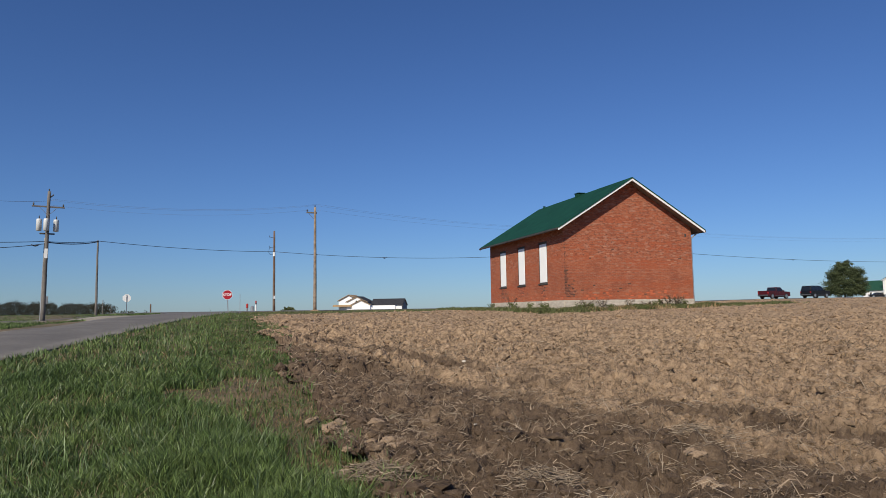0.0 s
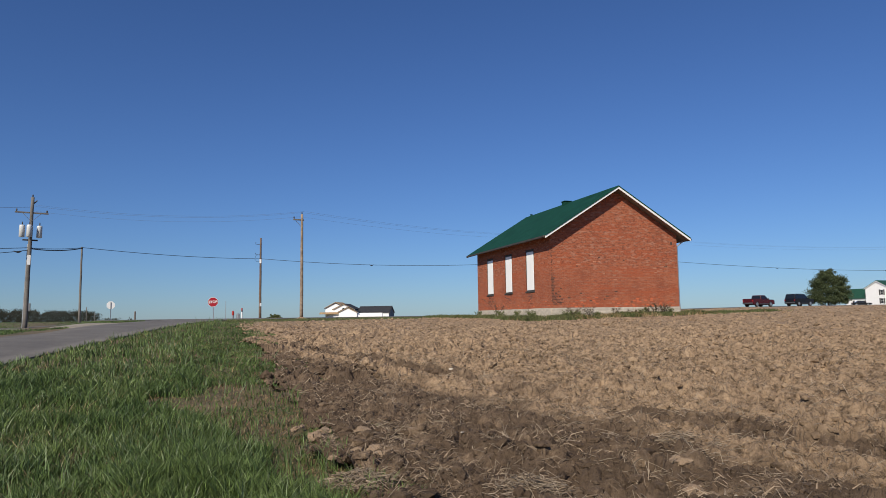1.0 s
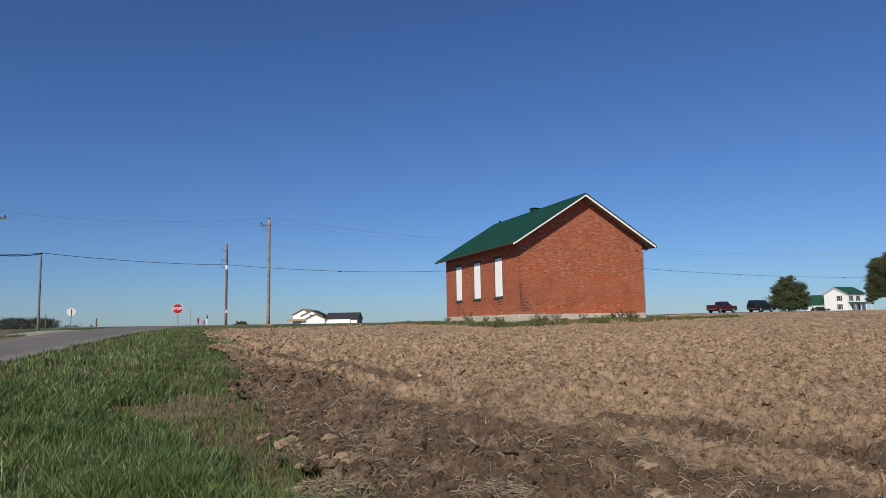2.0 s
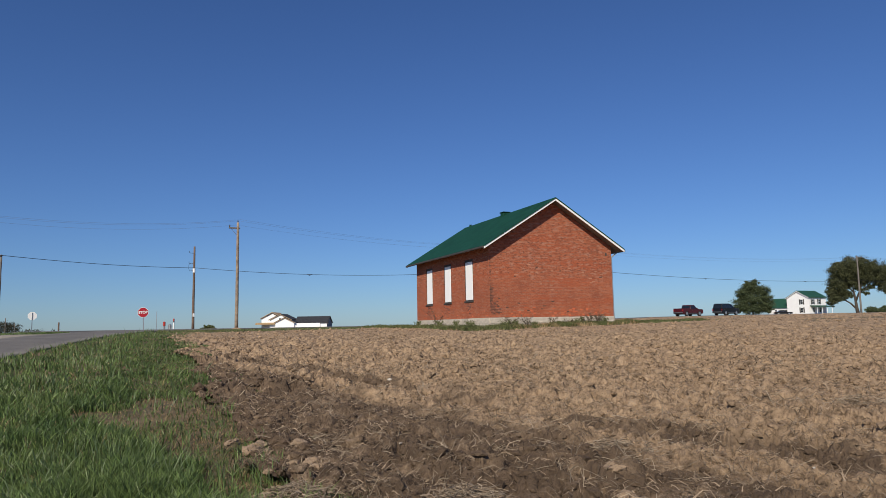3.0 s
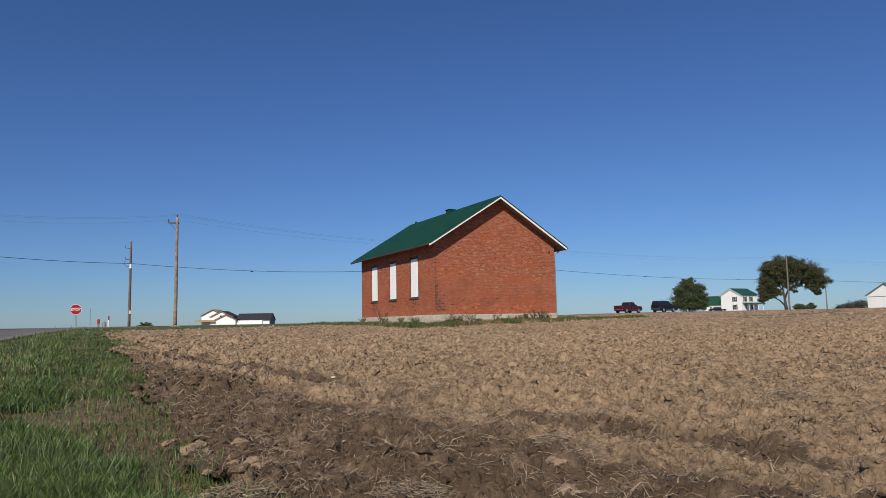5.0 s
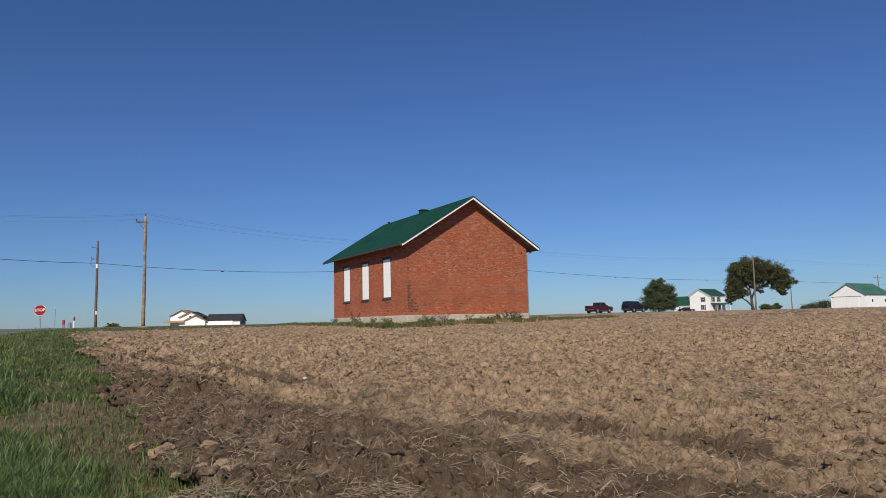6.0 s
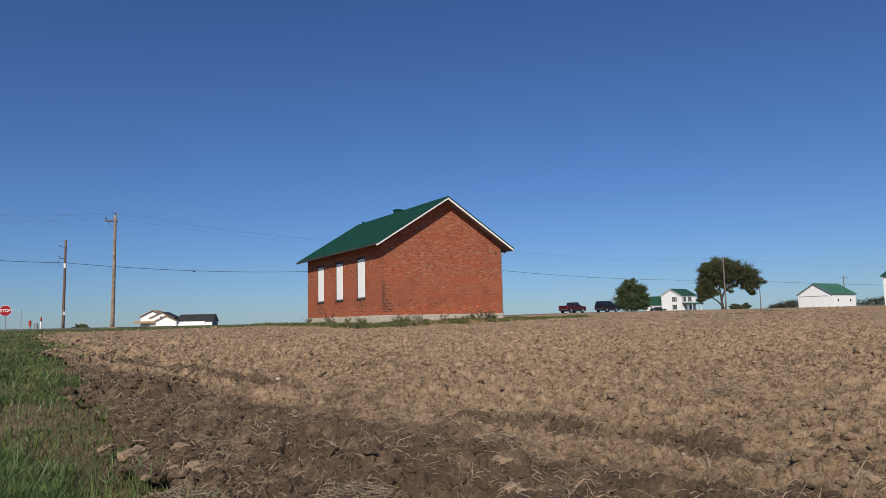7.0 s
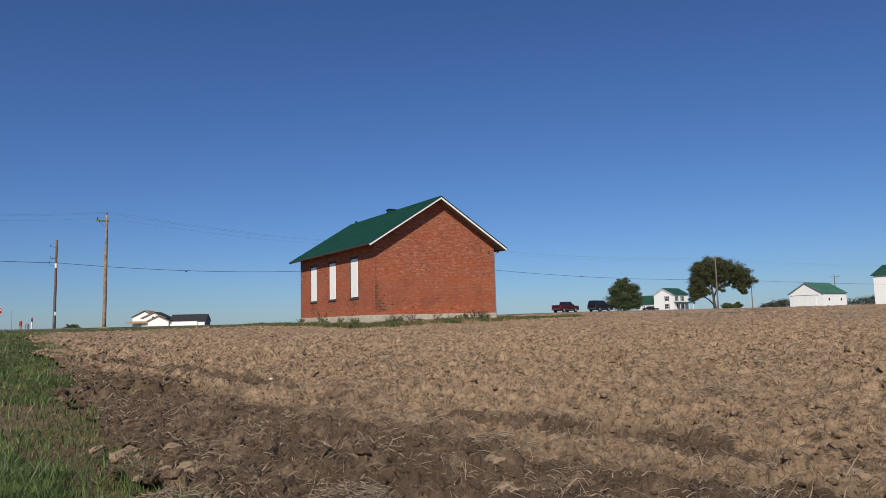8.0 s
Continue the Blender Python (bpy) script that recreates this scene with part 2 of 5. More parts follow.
M_SIGNRED = mat("sign_red", (0.34, 0.010, 0.018), (0.42, 0.016, 0.026), 3.0, 0.4)
M_SIGNWHITE = mat("sign_white", (0.78, 0.78, 0.76), (0.86, 0.86, 0.85), 3.0, 0.4)
M_ORANGE = mat("red_marker", (0.36, 0.022, 0.015), (0.46, 0.040, 0.025), 3.0, 0.5)
M_CARRED = mat("dark_red_paint", (0.05, 0.003, 0.005), (0.075, 0.0045, 0.008), 0.8, 0.25, spec=0.5)
M_CARBLK = mat("black_paint", (0.005, 0.005, 0.006), (0.010, 0.010, 0.012), 0.8, 0.3, spec=0.35)
M_CARGLASS = glass_mat("car_glass", (0.012, 0.014, 0.016))
M_PANE = glass_mat("window_pane", (0.02, 0.025, 0.03))
M_TYRE = mat("tyre_rubber", (0.012, 0.012, 0.012), (0.028, 0.028, 0.028), 8.0, 0.9)
M_RIM = mat("alloy_rim", (0.45, 0.46, 0.47), (0.62, 0.62, 0.63), 4.0, 0.3, metal=0.8)
M_CHROME = mat("bumper_grey", (0.07, 0.07, 0.075), (0.15, 0.15, 0.155), 4.0, 0.35, metal=0.4)
M_LAMP = mat("lamp_lens", (0.5, 0.5, 0.48), (0.65, 0.65, 0.63), 4.0, 0.15)
M_TAIL = mat("tail_lens", (0.30, 0.01, 0.01), (0.4, 0.02, 0.02), 4.0, 0.2)
M_BARK = mat("bark", (0.04, 0.032, 0.025), (0.10, 0.08, 0.062), 3.0, 0.95, bump=0.8)
M_LEAF = leaf_mat("tree_leaf", (0.055, 0.082, 0.040), (0.135, 0.155, 0.075), 0.28, 0.7, 0.15)
M_LEAF2 = leaf_mat("tree_leaf_olive", (0.056, 0.068, 0.034), (0.138, 0.142, 0.070), 0.28, 0.7, 0.15)
M_WOODS = leaf_mat("far_woods_leaf", (0.036, 0.042, 0.030), (0.082, 0.076, 0.051), 0.15, 0.9, 0.1, 0.3)
M_WEED = leaf_mat("weed_leaf", (0.090, 0.122, 0.040), (0.21, 0.215, 0.095), 0.3, 0.6, 0.25)
M_WEEDDRY = leaf_mat("dry_weed", (0.09, 0.062, 0.036), (0.20, 0.15, 0.09), 0.1)
M_SHINGLE = mat("black_shingle", (0.018, 0.019, 0.022), (0.045, 0.046, 0.05), 1.5, 0.8, bump=0.3)
M_SHEATH = mat("bare_sheathing", (0.30, 0.19, 0.10), (0.46, 0.32, 0.18), 1.5, 0.8)
M_GREYSIDE = mat("grey_siding", (0.16, 0.17, 0.18), (0.24, 0.25, 0.26), 1.5, 0.7)


# ---------------------------------------------------------------- small builders
def finish(name, bm, material, smooth=False):
    bmesh.ops.recalc_face_normals(bm, faces=bm.faces)
    me = bpy.data.meshes.new(name)
    bm.to_mesh(me)
    bm.free()
    me.materials.append(material)
    if smooth:
        for p in me.polygons:
            p.use_smooth = True
    return new(name, me)


def part(name, bm, material, parent, label="", smooth=False):
    ob = finish(name, bm, material, smooth)
    ob.parent = parent
    return tagged(ob, label=label)


def thing(name, m, label, category, group="", kind=""):
    ob = new(name)
    ob.matrix_world = m
    ob.empty_display_size = 0.2
    return tagged(ob, label, category, group, kind)


def box(bm, lo, hi, bevel=0.0, m=None):
    r = bmesh.ops.create_cube(bm, size=1.0)
    vs = r["verts"]
    for v in vs:
        v.co = Vector([lo[i] + (v.co[i] + 0.5) * (hi[i] - lo[i]) for i in range(3)])
    if m:
        for v in vs:
            v.co = m @ v.co
    if bevel:
        es = {e for v in vs for e in v.link_edges}
        bmesh.ops.bevel(bm, geom=list(es), offset=bevel, segments=1, affect="EDGES", profile=0.5)
    return bm


def tube(bm, pts, radii, n=8, cap=True):
    """A tapered tube along the points."""
    rings = []
    for i, p in enumerate(pts):
        p = Vector(p)
        a, b = Vector(pts[max(i - 1, 0)]), Vector(pts[min(i + 1, len(pts) - 1)])
        d = (b - a).normalized()
        s = d.orthogonal().normalized() if abs(d.z) > 0.9 else d.cross(Vector((0, 0, 1))).normalized()
        if abs(d.z) > 0.9:
            s = Vector((1, 0, 0))
            s = (s - d * s.dot(d)).normalized()
        t = d.cross(s)
        rings.append([bm.verts.new(p + (s * math.cos(2 * math.pi * k / n) + t * math.sin(2 * math.pi * k / n)) * radii[i]) for k in range(n)])
    for r0, r1 in zip(rings, rings[1:]):
        for k in range(n):
            bm.faces.new((r0[k], r0[(k + 1) % n], r1[(k + 1) % n], r1[k]))
    if cap and n > 2:
        bm.faces.new(rings[0][::-1])
        bm.faces.new(rings[-1])
    return bm


def prism(bm, outline, lo, hi, axis="y"):
    """An outline in two axes pushed along the third."""
    def at(p, w):
        return {"y": (p[0], w, p[1]), "x": (w, p[0], p[1]), "z": (p[0], p[1], w)}[axis]
    a = [bm.verts.new(at(p, lo)) for p in outline]
    b = [bm.verts.new(at(p, hi)) for p in outline]
    bm.faces.new(a)
    bm.faces.new(b[::-1])
    n = len(outline)
    for i in range(n):
        bm.faces.new((a[i], b[i], b[(i + 1) % n], a[(i + 1) % n]))
    return bm


def B():
    return bmesh.new()


def sheet(name, verts, faces, material, label, category, kind="stuff", smooth=False):
    me = bpy.data.meshes.new(name)
    verts = np.asarray(verts, dtype=np.float32)
    faces = np.asarray(faces, dtype=np.int32)
    k = faces.shape[1]
    me.vertices.add(len(verts))
    me.vertices.foreach_set("co", verts.ravel())
    me.loops.add(faces.size)
    me.loops.foreach_set("vertex_index", faces.ravel())
    me.polygons.add(len(faces))
    me.polygons.foreach_set("loop_start", np.arange(len(faces), dtype=np.int32) * k)
    me.polygons.foreach_set("loop_total", np.full(len(faces), k, dtype=np.int32))
    me.polygons.foreach_set("use_smooth", np.full(len(faces), smooth, dtype=bool))
    me.materials.append(material)
    me.update(calc_edges=True)
    me.validate()
    return tagged(new(name, me), label, category, kind=kind)


# ---------------------------------------------------------------- lie of the land
def hash2(ix, iy, seed):
    n = (ix.astype(np.int64) * 374761393 + iy.astype(np.int64) * 668265263 + seed * 974711) & 0xFFFFFFFF
    n = ((n ^ (n >> 13)) * 1274126177) & 0xFFFFFFFF
    n = ((n ^ (n >> 16)) * 2246822519) & 0xFFFFFFFF
    return ((n ^ (n >> 15)) & 0xFFFFFF) / float(0xFFFFFF)


def vnoise(x, y, scale, seed):
    x, y = np.asarray(x) / scale, np.asarray(y) / scale
    ix, iy = np.floor(x), np.floor(y)
    fx, fy = x - ix, y - iy
    fx, fy = fx * fx * (3 - 2 * fx), fy * fy * (3 - 2 * fy)
    a, b = hash2(ix, iy, seed), hash2(ix + 1, iy, seed)
    c, d = hash2(ix, iy + 1, seed), hash2(ix + 1, iy + 1, seed)
    return (a + (b - a) * fx) * (1 - fy) + (c + (d - c) * fx) * fy


def clods(x, y, scale, seed):
    """Rounded lumps: a dome in each cell, of its own size."""
    x, y = np.asarray(x) / scale, np.asarray(y) / scale
    ix, iy = np.floor(x), np.floor(y)
    best = np.zeros_like(x)
    for dx in (-1, 0, 1):
        for dy in (-1, 0, 1):
            jx, jy = ix + dx, iy + dy
            px, py = jx + hash2(jx, jy, seed), jy + hash2(jx, jy, seed + 1)
            r = 0.25 + 0.5 * hash2(jx, jy, seed + 2) ** 2
            q = 1 - ((x - px) ** 2 + (y - py) ** 2) / r ** 2
            best = np.maximum(best, np.sqrt(np.maximum(q, 0)) * r)
    return best * scale


def smooth(a, b, v):
    t = np.clip((np.asarray(v) - a) / (b - a), 0, 1)
    return t * t * (3 - 2 * t)


def land(x, y):
    """Height of the ground: it climbs from the road's ditch to a low crest, then runs on nearly level."""
    x, y = np.asarray(x, dtype=float), np.asarray(y, dtype=float)
    r = np.hypot(x, y)
    side = np.degrees(np.arctan2(x, np.maximum(y, 1e-3)))
    dip = 0.50 * smooth(-25, -29.5, side) * (1 - smooth(75, 220, r))
    lift = np.tan(np.radians(0.10 + 0.40 * smooth(2, 28, side) - dip))
    near = -EYE * (1 - r / 36.0)
    far = 420 * (1 - np.exp(-r / 420)) * lift - 0.06
    k = 0.5
    q = np.clip(0.5 + 0.5 * (far - near) / k, 0, 1)
    return EYE + far * (1 - q) + near * q - k * q * (1 - q)


def land1(x, y):
    return float(land(np.array([x]), np.array([y]))[0])


def polar(az, d):
    a = radians(az)
    return d * math.sin(a), d * math.cos(a)


# lines of the plan: the side road, the field's edge, the highway
ROAD_DIR = np.array([math.sin(radians(-8.5)), math.cos(radians(-8.5))])
ROAD_R = np.array([-8.65, 14.0])
HW_DIR = np.array([0.880, 0.475])
HW_P = np.array([-23.7, 65.9])
EDGE_P, EDGE_DIR = np.array([-0.7, 5.9]), np.array([math.sin(radians(-16.8)), math.cos(radians(-16.8))])
ROAD_W = 4.0
DRIVE_P, DRIVE_DIR = np.array([-14.6, 33.6]), np.array([-0.983, 0.182])


def right_of(x, y, p, d):
    return (np.asarray(x) - p[0]) * d[1] - (np.asarray(y) - p[1]) * d[0]


def in_field(x, y):
    """True on tilled ground."""
    wob = (vnoise(x, y, 1.3, 5) - 0.5) * 0.9 + (vnoise(x, y, 0.35, 6) - 0.5) * 0.4
    u = right_of(x, y, EDGE_P, EDGE_DIR) + wob
    hw = -right_of(x, y, HW_P, HW_DIR)
    side = np.degrees(np.arctan2(x, np.maximum(y, 1e-3)))
    behind = np.asarray(y) < 0
    margin = -33 + 24 * smooth(16, 19, side)
    v = (hw + wob * 2 < margin) | behind
    bx, by = x - YARD[0], y - YARD[1]
    p, q = bx * math.cos(TH) + by * math.sin(TH), -bx * math.sin(TH) + by * math.cos(TH)
    yard = (p > -2.6 + wob) & (q > -2.3 + wob) & (((p < 8.4 + wob) & (q < 20)) | ((p < 13 + wob * 3) & (q < 1.0 + wob)))
    return (u > 0) & v & ~yard


TH = radians(15.9)
NEAR_AZ, NEAR_D = 9.91, 35.0
YARD = polar(NEAR_AZ, NEAR_D)
BZ = EYE + NEAR_D * math.tan(radians(0.64))

# ---------------------------------------------------------------- ground, field, roads
def graded(lo, hi, n, power):
    t = np.linspace(-1, 1, n)
    s = np.sign(t) * np.abs(t) ** power
    return np.where(s < 0, -s * lo, s * hi)


def grid_faces(nr, nc):
    i = np.arange((nr - 1) * (nc - 1))
    a = (i // (nc - 1)) * nc + i % (nc - 1)
    return np.stack([a, a + 1, a + nc + 1, a + nc], 1)


gx, gy = np.meshgrid(graded(-3200, 3200, 241, 3.0), graded(-1500, 4000, 301, 3.0))
gx, gy = gx.ravel(), gy.ravel()
gz = land(gx, gy) + (vnoise(gx, gy, 0.8, 11) - 0.5) * 0.02 - 0.03
gz = gz - 0.10 * smooth(0.2, 2.2, right_of(gx, gy, EDGE_P, EDGE_DIR)) * smooth(34, 26, np.hypot(gx, gy))
sheet("ground", np.stack([gx, gy, gz], 1), grid_faces(301, 241), M_GROUND, "rough green and dry grass ground reaching the horizon", "ground", "structure", True)

# the tilled field: a closely stepped sheet with lumps and hollows
def lumpy(x, y, scale, seed):
    """Clods of one size, their outlines bent out of round."""
    wx = x + (vnoise(x, y, scale * 0.6, seed + 5) - 0.5) * scale * 0.9
    wy = y + (vnoise(x, y, scale * 0.6, seed + 6) - 0.5) * scale * 0.9
    return clods(wx, wy, scale, seed)


def soil_top(x, y):
    rough = 0.45 + 1.1 * vnoise(x, y, 1.7, 21)
    h = lumpy(x, y, 0.30, 41) * 0.42 * rough + lumpy(x, y, 0.15, 31) * 0.60 * rough
    crumbs = lumpy(x, y, 0.075, 51) * 0.60 + lumpy(x, y, 0.036, 57) * 0.50
    h = h + (vnoise(x, y, 0.5, 61) - 0.5) * 0.07 + (vnoise(x, y, 1.8, 71) - 0.5) * 0.10
    u = x * MOIST_N[0] + y * MOIST_N[1] - MOIST_C
    strip = smooth(0.5, -0.4, u + 2.0 * (vnoise(x, y, 0.9, 91) - 0.5))
    h = h * (1 - 0.62 * strip * smooth(0.3, 0.6, vnoise(x, y, 0.7, 93))) + crumbs * (0.7 + 0.6 * vnoise(x, y, 0.4, 95))
    rows = u + (vnoise(x, y, 3.0, 81) - 0.5) * 0.3
    return h + 0.032 * np.sin(rows * 2 * math.pi / 0.80) - 0.07 * np.exp(-((u - 0.9) / 0.17) ** 2)


def soil_z(x, y):
    r = np.hypot(x, y)
    return land(x, y) + np.maximum(soil_top(x, y) * (1 - 0.5 * smooth(20, 34, r)) - 0.01 - 0.05 * smooth(14, 32, r), -0.03)


pieces, piece_faces, count = [], [], 0
for r0, r1, a0, a1, nr, na in ((3.9, 21.0, -21, 52, 390, 800), (20.9, 62.0, -23, 54, 170, 470), (61.5, 162.0, -23, 54, 60, 150)):
    FR, FA = np.meshgrid(r0 * np.exp(np.linspace(0, math.log(r1 / r0), nr)), np.radians(np.linspace(a0, a1, na)), indexing="ij")
    px, py = (FR * np.sin(FA)).ravel(), (FR * np.cos(FA)).ravel()
    pf = grid_faces(nr, na)
    pf = pf[in_field(px[pf].mean(1), py[pf].mean(1))]
    pieces.append(np.stack([px, py, soil_z(px, py)], 1))
    piece_faces.append(pf + count)
    count += len(px)
# the same soil, stepped more widely, behind and beside the viewpoint
wxs = np.concatenate([np.arange(-30, -6, 1.2), np.arange(-6, 9, 0.14), np.arange(9, 170, 1.2)])
wys = np.concatenate([np.arange(-70, -9, 1.2), np.arange(-9, 8, 0.14), np.arange(8, 130, 1.2)])
wx, wy = np.meshgrid(wxs, wys)
wx, wy = wx.ravel(), wy.ravel()
wf = grid_faces(len(wys), len(wxs))
cx, cy_ = wx[wf].mean(1), wy[wf].mean(1)
cr, ca = np.hypot(cx, cy_), np.degrees(np.arctan2(cx, cy_))
piece_faces.append(wf[in_field(cx, cy_) & ((cr < 4.1) | (cr > 161) | (ca < -22) | (ca > 51.5))] + count)
pieces.append(np.stack([wx, wy, soil_z(wx, wy)], 1))
used, inverse = np.unique(np.concatenate(piece_faces), return_inverse=True)
sheet("field", np.concatenate(pieces)[used], inverse.reshape(-1, 4), M_SOIL, "tilled tan and dark brown soil of a bare field", "field", "structure", False)


def ribbon(name, p, d, s0, s1, w0, w1, lift, material, label, category, steps=160, cols=8, flare=0.0):
    """A strip of road along a line, draped on the land with a slight crown."""
    s = np.linspace(s0, s1, steps)
    c = np.linspace(0, 1, cols)
    S, C = np.meshgrid(s, c, indexing="ij")
    wide = flare * np.exp(-(s1 - S) / 5.0)
    off = w0 - wide + (w1 - w0 + 2 * wide) * C
    edge = (vnoise(S.ravel(), C.ravel() * 50, 1.1, 7).reshape(S.shape) - 0.5) * 0.25 * ((C == 0) | (C == 1))
    off = off + edge
    x, y = (p[0] + d[0] * S + d[1] * off).ravel(), (p[1] + d[1] * S - d[0] * off).ravel()
    z = land(x, y) + lift + 0.08 * np.sin(np.clip(C.ravel(), 0, 1) * math.pi)
    n = len(x)
    out = (np.where(C == 0, -0.5, 0) + np.where(C == 1, 0.5, 0)).ravel()
    v = np.concatenate([np.stack([x, y, z], 1), np.stack([x + d[1] * out, y - d[0] * out, z - 0.16], 1)])
    f = grid_faces(steps, cols)
    skirt = []
    for j in (0, cols - 1):
        for i in range(steps - 1):
            a, b = i * cols + j, (i + 1) * cols + j
            skirt.append((a, b, b + n, a + n))
    return sheet(name, v, np.concatenate([f, np.array(skirt)]), material, label, category, "structure", True)


road_len = float(np.dot(HW_P - ROAD_R, ROAD_DIR))
ribbon("gravel_edge", ROAD_R, ROAD_DIR, -34, road_len - 2, -ROAD_W - 0.3, -0.4, -0.03, M_GRAVEL, "pale gravel shoulder along the side road", "shoulder", flare=6.6)
ribbon("side_road", ROAD_R, ROAD_DIR, -34, road_len, -ROAD_W, 0.0, 0.0, M_ASPHALT, "worn grey asphalt side road", "road", flare=7.0)
ribbon("driveway", DRIVE_P, DRIVE_DIR, 0, 45, -1.5, 1.5, -0.02, M_GRAVEL, "pale gravel driveway leaving the side road", "driveway")
ribbon("highway_shoulder", HW_P, HW_DIR, -90, 420, -5.4, 5.4, 0.0, M_GRAVEL, "pale gravel shoulder of the highway", "shoulder")
ribbon("highway", HW_P, HW_DIR, -90, 420, -3.7, 3.7, 0.05, M_ASPHALT, "grey asphalt two-lane highway", "road")


# ---------------------------------------------------------------- brick schoolhouse
def pierced(us, zs, a0, a1, holes):
    """One connected wall slab across a0 to a1, with rectangular openings through it."""
    bm = B()
    V = {}

    def v(a, u, z):
        key = (a, round(u, 4), round(z, 4))
        if key not in V:
            V[key] = bm.verts.new((a, u, z))
        return V[key]
    solid = {}
    for i in range(len(us) - 1):
        for k in range(len(zs) - 1):
            um, zm = (us[i] + us[i + 1]) / 2, (zs[k] + zs[k + 1]) / 2
            solid[i, k] = not any(h[0] < um < h[1] and h[2] < zm < h[3] for h in holes)
    for (i, k), full in solid.items():
        if not full:
            continue
        u0, u1, w0, w1 = us[i], us[i + 1], zs[k], zs[k + 1]
        for a in (a0, a1):
            bm.faces.new((v(a, u0, w0), v(a, u1, w0), v(a, u1, w1), v(a, u0, w1)))
        for di, dk, p, q in ((-1, 0, (u0, w0), (u0, w1)), (1, 0, (u1, w0), (u1, w1)), (0, -1, (u0, w0), (u1, w0)), (0, 1, (u0, w1), (u1, w1))):
            if not solid.get((i + di, k + dk), False):
                bm.faces.new((v(a0, *p), v(a0, *q), v(a1, *q), v(a1, *p)))
    return bm


def schoolhouse():
    k = NEAR_D / 30.0
    W, L, ZE, ZR, OE, OG = 6.32 * k, 9.16 * k, 3.05 * k, 5.29 * k, 0.49, 0.52
    house = thing("schoolhouse", pose(YARD[0], YARD[1], BZ, 0, 0, math.degrees(TH)), "old red brick schoolhouse with green gable roof, boarded windows", "house")
    slope = (ZR - ZE) / (W / 2 + OE)
    T = 0.32
    ztop = lambda a: ZE + slope * (min(a, W - a) + OE) - 0.10
    # gable walls, full width
    for name, b0, b1 in (("wall", 0.0, T), ("wall", L - T, L)):
        part(name, prism(B(), [(0, 0), (W, 0), (W, ztop(W)), (W / 2, ztop(W / 2)), (0, ztop(0))], b0, b1, "y"), M_BRICK, house, "weathered red brick gable wall")
    # side walls with three tall window openings each
    wins = [(L * f - 0.56, L * f + 0.56) for f in (0.235, 0.515, 0.79)]
    z0, z1 = 0.93, 3.02
    for side, a0, a1 in ((0, 0.0, T), (1, W - T, W)):
        ys = sorted({T, L - T, *[q for w in wins for q in w]})
        bm = pierced(ys, [0, z0, z1 + 0.12, ztop(0)], a0, a1, [(b0, b1, z0, z1 + 0.12) for b0, b1 in wins])
        part("wall", bm, M_BRICK, house, "weathered red brick side wall")
        for b0, b1 in wins:
            s = -1 if side == 0 else 1
            xf = a0 if side == 0 else a1
            inn = lambda d: xf - s * d
            lo_hi = lambda d0, d1: (min(inn(d0), inn(d1)), max(inn(d0), inn(d1)))
            bm = B()
            x0, x1 = lo_hi(0.03, 0.13)
            for q0, q1, h0, h1 in ((b0, b0 + 0.12, z0, z1 - 0.06), (b1 - 0.12, b1, z0, z1 - 0.06), (b0 + 0.12, b1 - 0.12, z0, z0 + 0.04)):
                box(bm, (x0, q0, h0), (x1, q1, h1), 0.008)
            box(bm, (x0, b0, z1 - 0.06), (x1, b1, z1 + 0.12), 0.008)
            w = part("window_frame", bm, M_FRAME, house, "dark weathered arched window frame")
            x0, x1 = lo_hi(0.012, 0.06)
            box_bm = box(B(), (x0, b0 + 0.125, z0 + 0.045), (x1, b1 - 0.125, z1 - 0.01), 0.006)
            part("board", box_bm, M_BOARD, w, "white painted window board")
            x0, x1 = lo_hi(-0.04, 0.14)
            part("sill", box(B(), (x0, b0 - 0.03, z0 - 0.09), (x1, b1 + 0.03, z0), 0.015), M_FRAME, house, "dark stone window sill")
    # roof: two thick slopes laid in strips of shingles, bargeboards, soffit, gutters
    for s in (0, 1):
        ex, rx = (-OE, W / 2) if s == 0 else (W + OE, W / 2)
        bm = prism(B(), [(ex, ZE - 0.03), (rx, ZR - 0.03), (rx, ZR + 0.02), (ex, ZE + 0.02)], -OG - 0.06, L + OG + 0.06, "y")
        part("roof", bm, M_ROOF, house, "dark green shingled roof slope")
        th = 0.06
        part("soffit", prism(B(), [(ex, ZE - th - 0.03), (rx, ZR - th - 0.03), (rx, ZR - 0.034), (ex, ZE - 0.034)], -OG + 0.03, L + OG - 0.03, "y"), M_SOFFIT, house, "weathered brown timber soffit")
        for b0, b1 in ((-OG - 0.03, -OG + 0.026), (L + OG - 0.026, L + OG + 0.03)):
            part("bargeboard", prism(B(), [(ex, ZE - 0.145), (rx, ZR - 0.145), (rx, ZR - 0.034), (ex, ZE - 0.034)], b0, b1, "y"), M_WHITE, house, "white painted bargeboard")
        g0, g1 = (ex - 0.09, ex - 0.004) if s == 0 else (ex + 0.004, ex + 0.09)
        part("gutter", box(B(), (g0, -OG, ZE - 0.12), (g1, L + OG, ZE - 0.015), 0.02), M_GUTTER, house, "brown metal eaves gutter")
    part("ridge_cap", prism(B(), [(W / 2 - 0.16, ZR - 0.08), (W / 2, ZR + 0.03), (W / 2 + 0.16, ZR - 0.08), (W / 2, ZR - 0.02)], -OG, L + OG, "y"), M_ROOF, house)
    cy = L * 0.49
